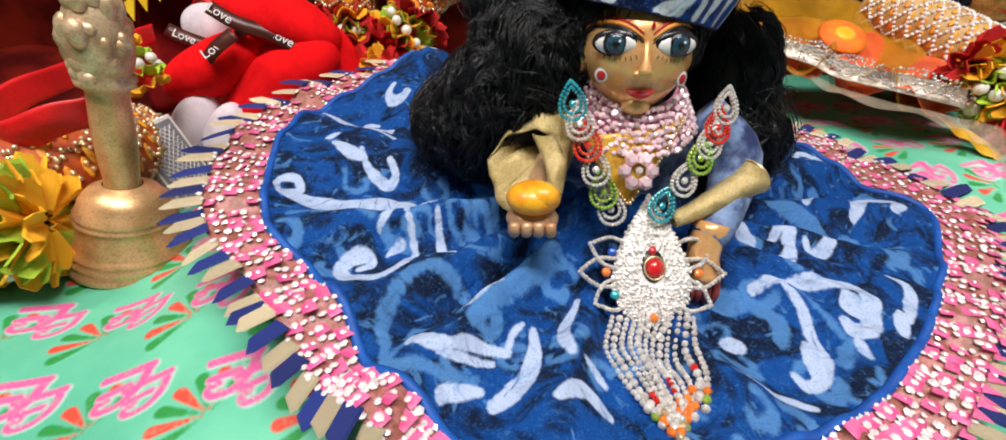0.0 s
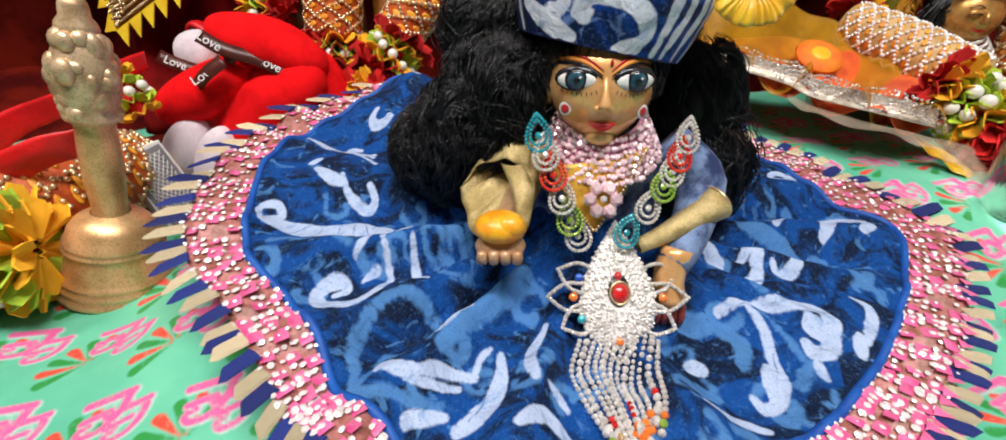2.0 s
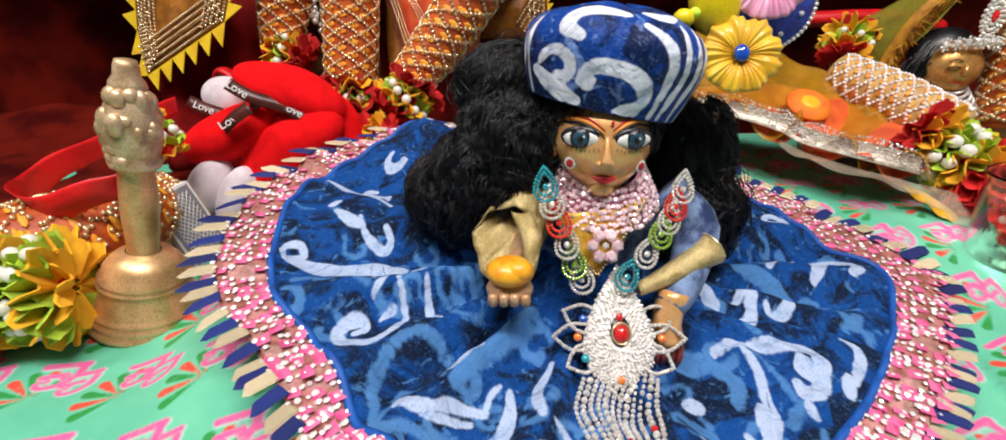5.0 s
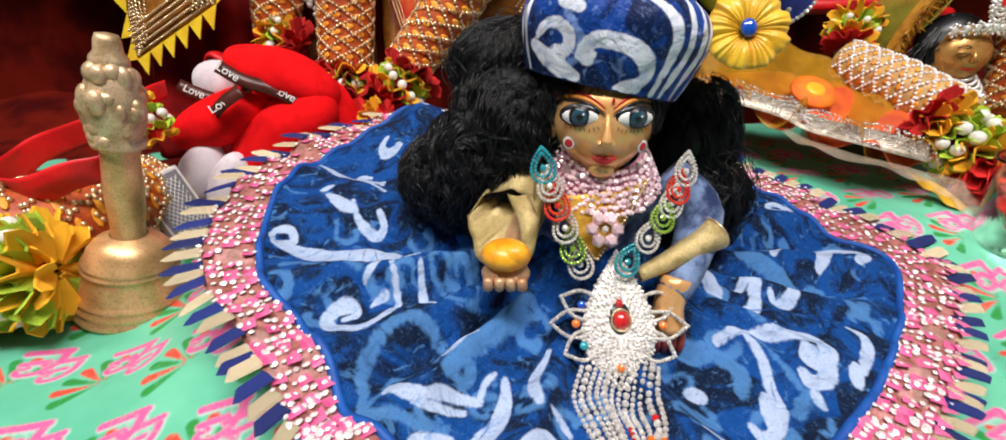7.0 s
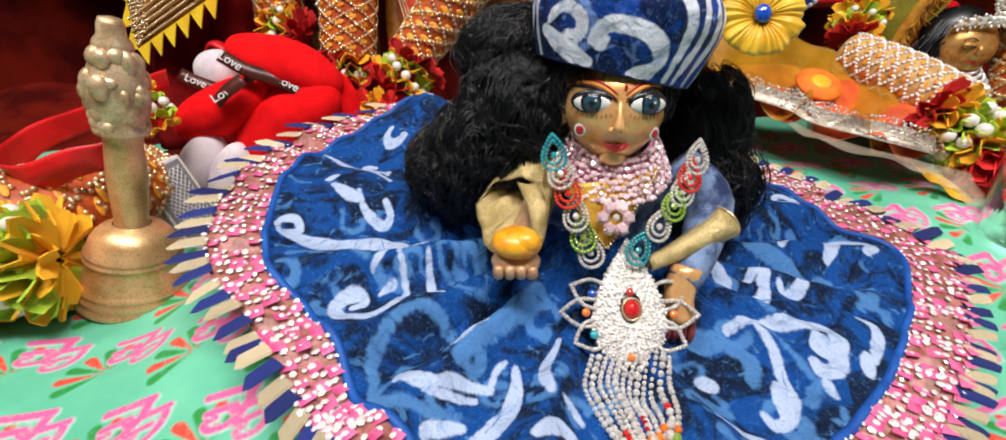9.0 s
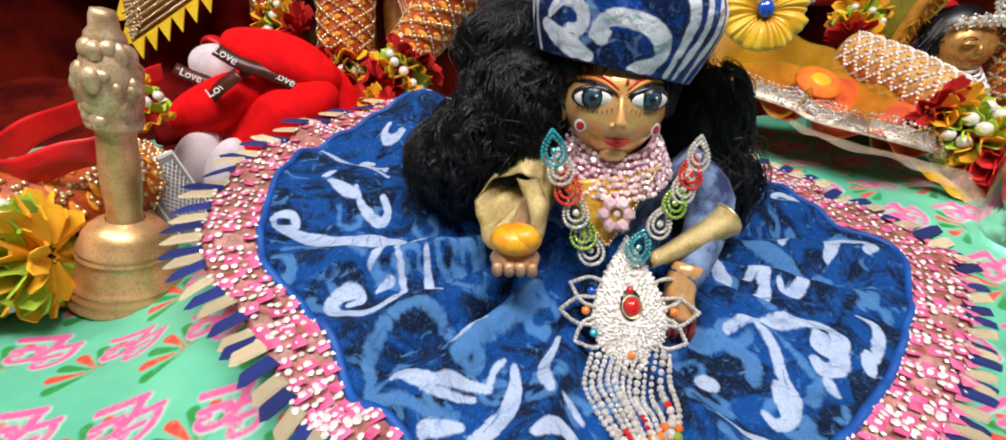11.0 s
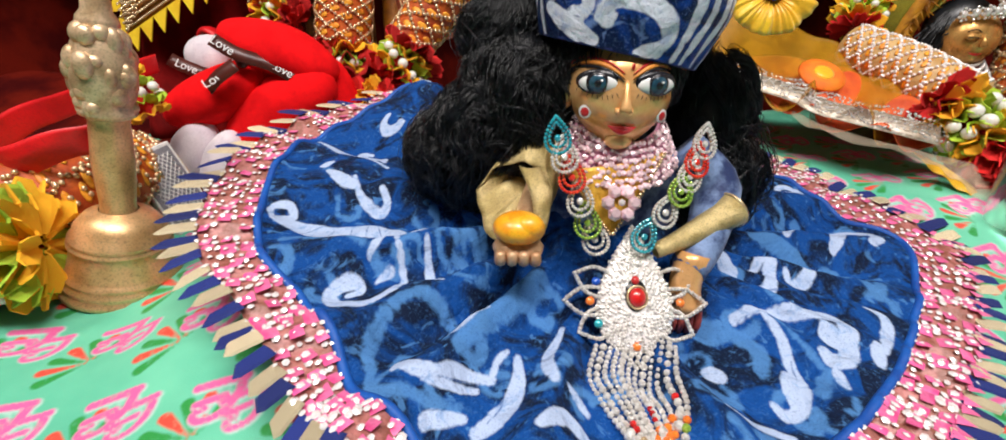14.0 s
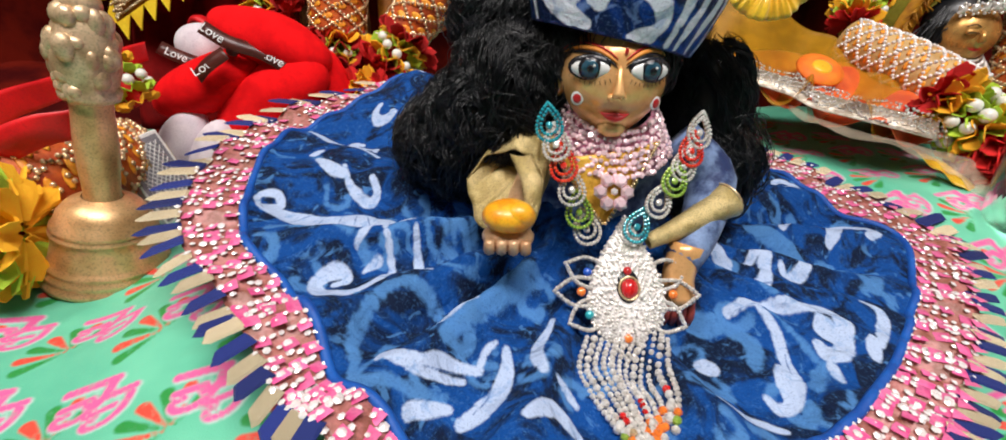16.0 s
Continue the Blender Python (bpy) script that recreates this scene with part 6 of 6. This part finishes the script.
# ---- the idol in orange ----
b = Build()
IX, IY, IZ = 0.4430, 0.4760, 0.1390
v, f = ball((0, 0, 0), (0.0250, 0.0230, 0.0255), 28, 20)
low = np.clip(-v[:, 2] / 0.025, 0, 1)
v[:, 0] *= 1 - 0.28 * low ** 1.6
b.add(v + (IX, IY, IZ), f, 0)
b.add(*tube([(IX - 0.005, IY - 0.0225, IZ + 0.006), (IX - 0.0055, IY - 0.0265, IZ - 0.004)], (0.001, 0.003), 8), 0)
for s in (-1, 1):
    b.add(*ball((IX - 0.004 + s * 0.0090, IY - 0.0195 + 0.001 * s, IZ + 0.004), (0.0058, 0.0030, 0.0028), 14, 8), 0)
    b.add(*tube([(IX - 0.004 + s * 0.009 + k * 0.0055, IY - 0.0222 + 0.001 * s + 0.0008 * abs(k), IZ + 0.0035 - 0.0006 * abs(k)) for k in np.linspace(-1, 1, 7)], 0.0005, 5), 1)
    b.add(*tube([(IX - 0.004 + s * 0.009 + k * 0.0065, IY - 0.0205 + 0.001 * s + 0.001 * abs(k), IZ + 0.0098 - 0.0022 * k * k) for k in np.linspace(-1, 1, 7)], 0.0005, 5), 1)
b.add(*tube([(IX - 0.005 + k * 0.0062, IY - 0.0220 + 0.001 * abs(k), IZ - 0.0110 + 0.0014 * k * k) for k in np.linspace(-1, 1, 9)], (0.0003, 0.0013, 0.0003), 6), 2)
b.add(*tube([(IX, IY + 0.002, IZ - 0.018), (IX, IY + 0.004, IZ - 0.045)], 0.012, 14), 0)
b.add(*ball((IX + 0.004, IY + 0.010, 0.060), (0.045, 0.032, 0.052), 22, 14), 3)
b.add(*tube(smooth_line([(0.415, 0.478, 0.095), (0.400, 0.455, 0.075), (0.425, 0.425, 0.062)], 12), 0.014, 12), 3)
solo("brass_idol", b, [surface("dark_gold", (0.62, 0.34, 0.10), (0.45, 0.22, 0.06), 80, 0.28, 0.5, relief=0.1), INK, LIPS, ORANGESILK], "small brass idol in orange silk, seated behind", "statue")
hair2 = Build()
rng = random.Random(41)
hair2.add(*ball((IX, IY + 0.014, IZ + 0.010), (0.029, 0.022, 0.026), 20, 14))
for k in range(130):
    a = rng.uniform(2.2, 5.6)
    c = Vector((IX + 0.030 * math.cos(a), IY + 0.006 + 0.020 * math.sin(a) * 0.6, IZ + 0.012))
    if c.y < IY - 0.010:
        c.z += 0.012
        e = c + Vector((rng.uniform(-0.01, 0.01), -0.003, 0.008))
    else:
        e = c + Vector((-0.012 * rng.random(), rng.uniform(-0.004, 0.006), -0.045 * rng.random()))
    hair2.add(*tube(smooth_line([(IX + 0.01 * math.cos(a), IY + 0.01, IZ + 0.034), c, e], 8), 0.0008, 4, False))
solo("idol_hair", hair2, HAIR, "short curly black hair on the brass idol", "wig", kind="stuff")
cr = thing("silver_tiara", (IX, IY, IZ + 0.03), "silver rhinestone tiara on the idol's brow", "tiara")
for k in range(9):
    u = (k - 4) / 4
    c = Vector((IX + 0.004 + 0.024 * u, IY - 0.022 + 0.012 * u * u, IZ + 0.0210 + 0.004 * (1 - u * u)))
    b = Build()
    b.add(*ball(c, (0.0035, 0.0026, 0.0042), 10, 8))
    for j in range(7):
        b.add(*ball(c + Vector((0.0044 * math.cos(j * 0.9), -0.001, 0.0052 * math.sin(j * 0.9))), 0.0013, 6, 5))
    part("crown_stone", b, STONE, cr)
for ring, r in ((0, 0.016), (1, 0.0115), (2, 0.007)):
    b = Build()
    for j in range(22 - 5 * ring):
        a = 2 * math.pi * j / (22 - 5 * ring)
        b.add(*ball((IX + 0.012 + r * 0.62 * math.cos(a), IY - 0.012, IZ + 0.046 + r * math.sin(a)), 0.0019, 7, 5))
    part("plume_ring", b, STONE, cr, kind="stuff")
b = Build()
b.add(*ball((IX + 0.012, IY - 0.013, IZ + 0.046), (0.003, 0.002, 0.005), 10, 8))
part("plume_stone", b, REDGEM, cr)
nk = thing("silver_necklace", (IX, IY, IZ - 0.03), "wide silver rhinestone necklace on the idol", "necklace")
for q in range(6):
    b = Build()
    for j in range(34):
        k = -1.7 + 3.4 * j / 33
        b.add(*ball((IX - 0.002 + (0.0200 + 0.0032 * q) * math.sin(k), IY - (0.016 + 0.0034 * q) * math.cos(k), IZ - 0.0215 - 0.0040 * q + 0.010 * (1 - math.cos(k))), 0.0019, 6, 5))
    part("stone_row", b, STONE, nk, kind="stuff")


def sheet(name, back, front, mat, label, wave=0.004, freq=30, sag=0.0, category="cloth", nu=90, nv=20, thick=0.0006):
    """A cloth drawn between two edge lines, rippled."""
    p, q = smooth_line(back, nu), smooth_line(front, nu)
    t = np.linspace(0, 1, nv)
    g = p[:, None] + (q - p)[:, None] * t[None, :, None]
    u = np.linspace(0, 1, nu)[:, None]
    g[:, :, 2] += wave * np.sin(u * freq + 2 * t[None]) * (0.3 + t[None]) - sag * np.sin(np.pi * t[None])
    g[:, :, 1] += 0.6 * wave * np.cos(u * freq * 0.8 + 1) * t[None]
    b = Build()
    b.add(*slab(g.reshape(-1, 3), grid_faces(nu, nv), (0, -0.3, 0.95), thick))
    return solo(name, b, mat, label, category), g


EDGE = [(0.190, 0.470, 0.092), (0.228, 0.446, 0.094), (0.268, 0.420, 0.086), (0.286, 0.402, 0.078), (0.318, 0.372, 0.074), (0.352, 0.356, 0.068)]
sheet("orange_skirt", [(0.200, 0.540, 0.10), (0.27, 0.530, 0.115), (0.33, 0.51, 0.112), (0.36, 0.49, 0.108), (0.39, 0.455, 0.095), (0.410, 0.42, 0.085)], EDGE, ORANGESILK, "orange silk idol skirt spread over the green cloth", 0.006, 24)
_, net = sheet("yellow_veil", [(0.170, 0.540, 0.165), (0.25, 0.530, 0.165), (0.32, 0.52, 0.142), (0.36, 0.495, 0.120), (0.39, 0.46, 0.105), (0.410, 0.425, 0.095)], [(x, y - 0.004, z + 0.006) for x, y, z in EDGE], YELLOWTULLE, "sheer yellow tulle veil over the orange skirt", 0.011, 27, 0.01)
lace = thing("lace_border", EDGE[0], "silver bead lace along the hem of the orange skirt", "lace")
line = smooth_line(EDGE, 150)
b = Build()
ribbon(b, [(x, y + 0.006, z + 0.010) for x, y, z in EDGE], 0.020, 90, (-0.1, -0.55, 0.83), 0.0008)
part("lace_strip", b, LACE, lace)
b = Build()
rng = random.Random(9)
for i in range(150):
    for r in range(5):
        q = line[i]
        if rng.random() < 0.25:
            continue
        b.add(*ball((q[0] + rng.uniform(-0.0009, 0.0009), q[1] - 0.004 + 0.0042 * r + rng.uniform(-0.0012, 0.0012), q[2] + 0.0082 + 0.0030 * r + 0.0016 * math.sin(i * 0.21) + rng.uniform(-0.0008, 0.0008)), rng.uniform(0.0007, 0.0011), 6, 5))
part("lace_bead", b, STONE, lace, kind="stuff")
sheet("tulle_frill", [(0.268, 0.420, 0.082), (0.290, 0.395, 0.074), (0.330, 0.362, 0.068), (0.356, 0.350, 0.064), (0.372, 0.345, 0.060), (0.395, 0.340, 0.040)], [(0.264, 0.412, 0.078), (0.286, 0.387, 0.070), (0.326, 0.355, 0.064), (0.350, 0.343, 0.055), (0.366, 0.335, 0.044), (0.388, 0.328, 0.030)], WHITETULLE, "crumpled sheer white tulle frill along the lace", 0.0012, 34, 0.0, "lace")
sheet("satin_strip", [(0.345, 0.372, 0.062), (0.362, 0.362, 0.055), (0.378, 0.350, 0.045), (0.392, 0.338, 0.030)], [(0.348, 0.362, 0.056), (0.362, 0.350, 0.046), (0.375, 0.338, 0.036), (0.388, 0.326, 0.022)], YELLOWSATIN, "strip of yellow satin under the tulle frill", 0.001, 20, 0.0, "cloth", 40, 8)
disc = Build()
disc.add(*lathe([(0.0004, 0.003), (0.013, 0.0035), (0.020, 0.001), (0.0205, -0.001), (0.0004, -0.002)], frame_of((0.0, -0.55, 0.83), (1, 0, 0), (0.304, 0.4500, 0.1080)), 36))
disc.add(*lathe([(0.0004, 0.004), (0.006, 0.0046), (0.0085, 0.0040), (0.0088, 0.002)], frame_of((0.0, -0.55, 0.83), (1, 0, 0), (0.304, 0.4500, 0.1080)), 30), 1)
solo("round_patch", disc, [surface("bright_orange_felt", (0.90, 0.24, 0.01), (0.85, 0.16, 0.01), 60, 0.7), YELLOWSATIN], "round orange and yellow felt patch on the skirt", "patch")
sheet("olive_veil", [(0.375, 0.560, 0.135), (0.390, 0.560, 0.168), (0.425, 0.540, 0.200), (0.450, 0.520, 0.235)], [(0.405, 0.520, 0.105), (0.408, 0.510, 0.130), (0.412, 0.490, 0.160), (0.430, 0.480, 0.195)], OLIVETULLE, "sheer olive tulle veil hanging beside the idol", 0.002, 12, 0.0, "veil", 40, 16)
b = Build()
rng = random.Random(12)
for path in ([(0.436, 0.480, 0.215), (0.414, 0.488, 0.188), (0.402, 0.494, 0.155), (0.398, 0.498, 0.122)], [(0.474, 0.480, 0.215), (0.486, 0.474, 0.165), (0.488, 0.468, 0.125), (0.484, 0.462, 0.095)]):
    ribbon(b, path, 0.016, 40, (-0.3, -0.9, 0.2), 0.0008)
    for k in range(90):
        q = smooth_line(path, 90)[k]
        b.add(*tube([(q[0], q[1] - 0.002, q[2]), (q[0] + rng.uniform(-0.012, 0.012), q[1] - rng.uniform(0.001, 0.006), q[2] - rng.uniform(0.002, 0.012))], 0.0006, 4))
solo("fringed_trim", b, surface("golden_fringe", (0.55, 0.26, 0.012), (0.36, 0.14, 0.01), 90, 0.5, relief=0.5), "ragged golden yellow fringe framing the idol's face", "trim")

# ---- clear cup at the table's edge ----
cup = thing("clear_cup", (0.408, 0.292, 0.012), "clear plastic cup holding red and white petals", "cup")
CUP = pose(0.3900, 0.2960, float(cloth_height(0.390, 0.296)) + 0.001)
b = Build()
b.add(*lathe([(0.0004, 0.0), (0.030, 0.0), (0.0325, 0.003), (0.038, 0.060), (0.0395, 0.0615), (0.0388, 0.063), (0.0370, 0.061), (0.0312, 0.004), (0.0004, 0.0018)], CUP, 48))
shell = part("cup_wall", b, JARGLASS, cup)
shell.visible_shadow = False
rng = random.Random(2)
pm = petal_mesh("red_petal", REDFELT, 0.020, 0.011, 0.004)
for k in range(34):
    a, r = rng.uniform(0, 6.28), rng.uniform(0, 0.022)
    piece("red_petal", pm, CUP @ Matrix.Translation((r * math.cos(a), r * math.sin(a), rng.uniform(0.012, 0.040))) @ pose(0, 0, 0, rng.uniform(-40, 40), rng.uniform(-40, 40), rng.uniform(0, 360)) @ pose(-0.01, 0, 0), cup)
for k in range(10):
    a, r = rng.uniform(0, 6.28), rng.uniform(0.010, 0.026)
    piece("pearl", PEARLS, CUP @ Matrix.Translation((r * math.cos(a), r * math.sin(a), rng.uniform(0.02, 0.045))) @ Matrix.Scale(0.0036, 4), cup)
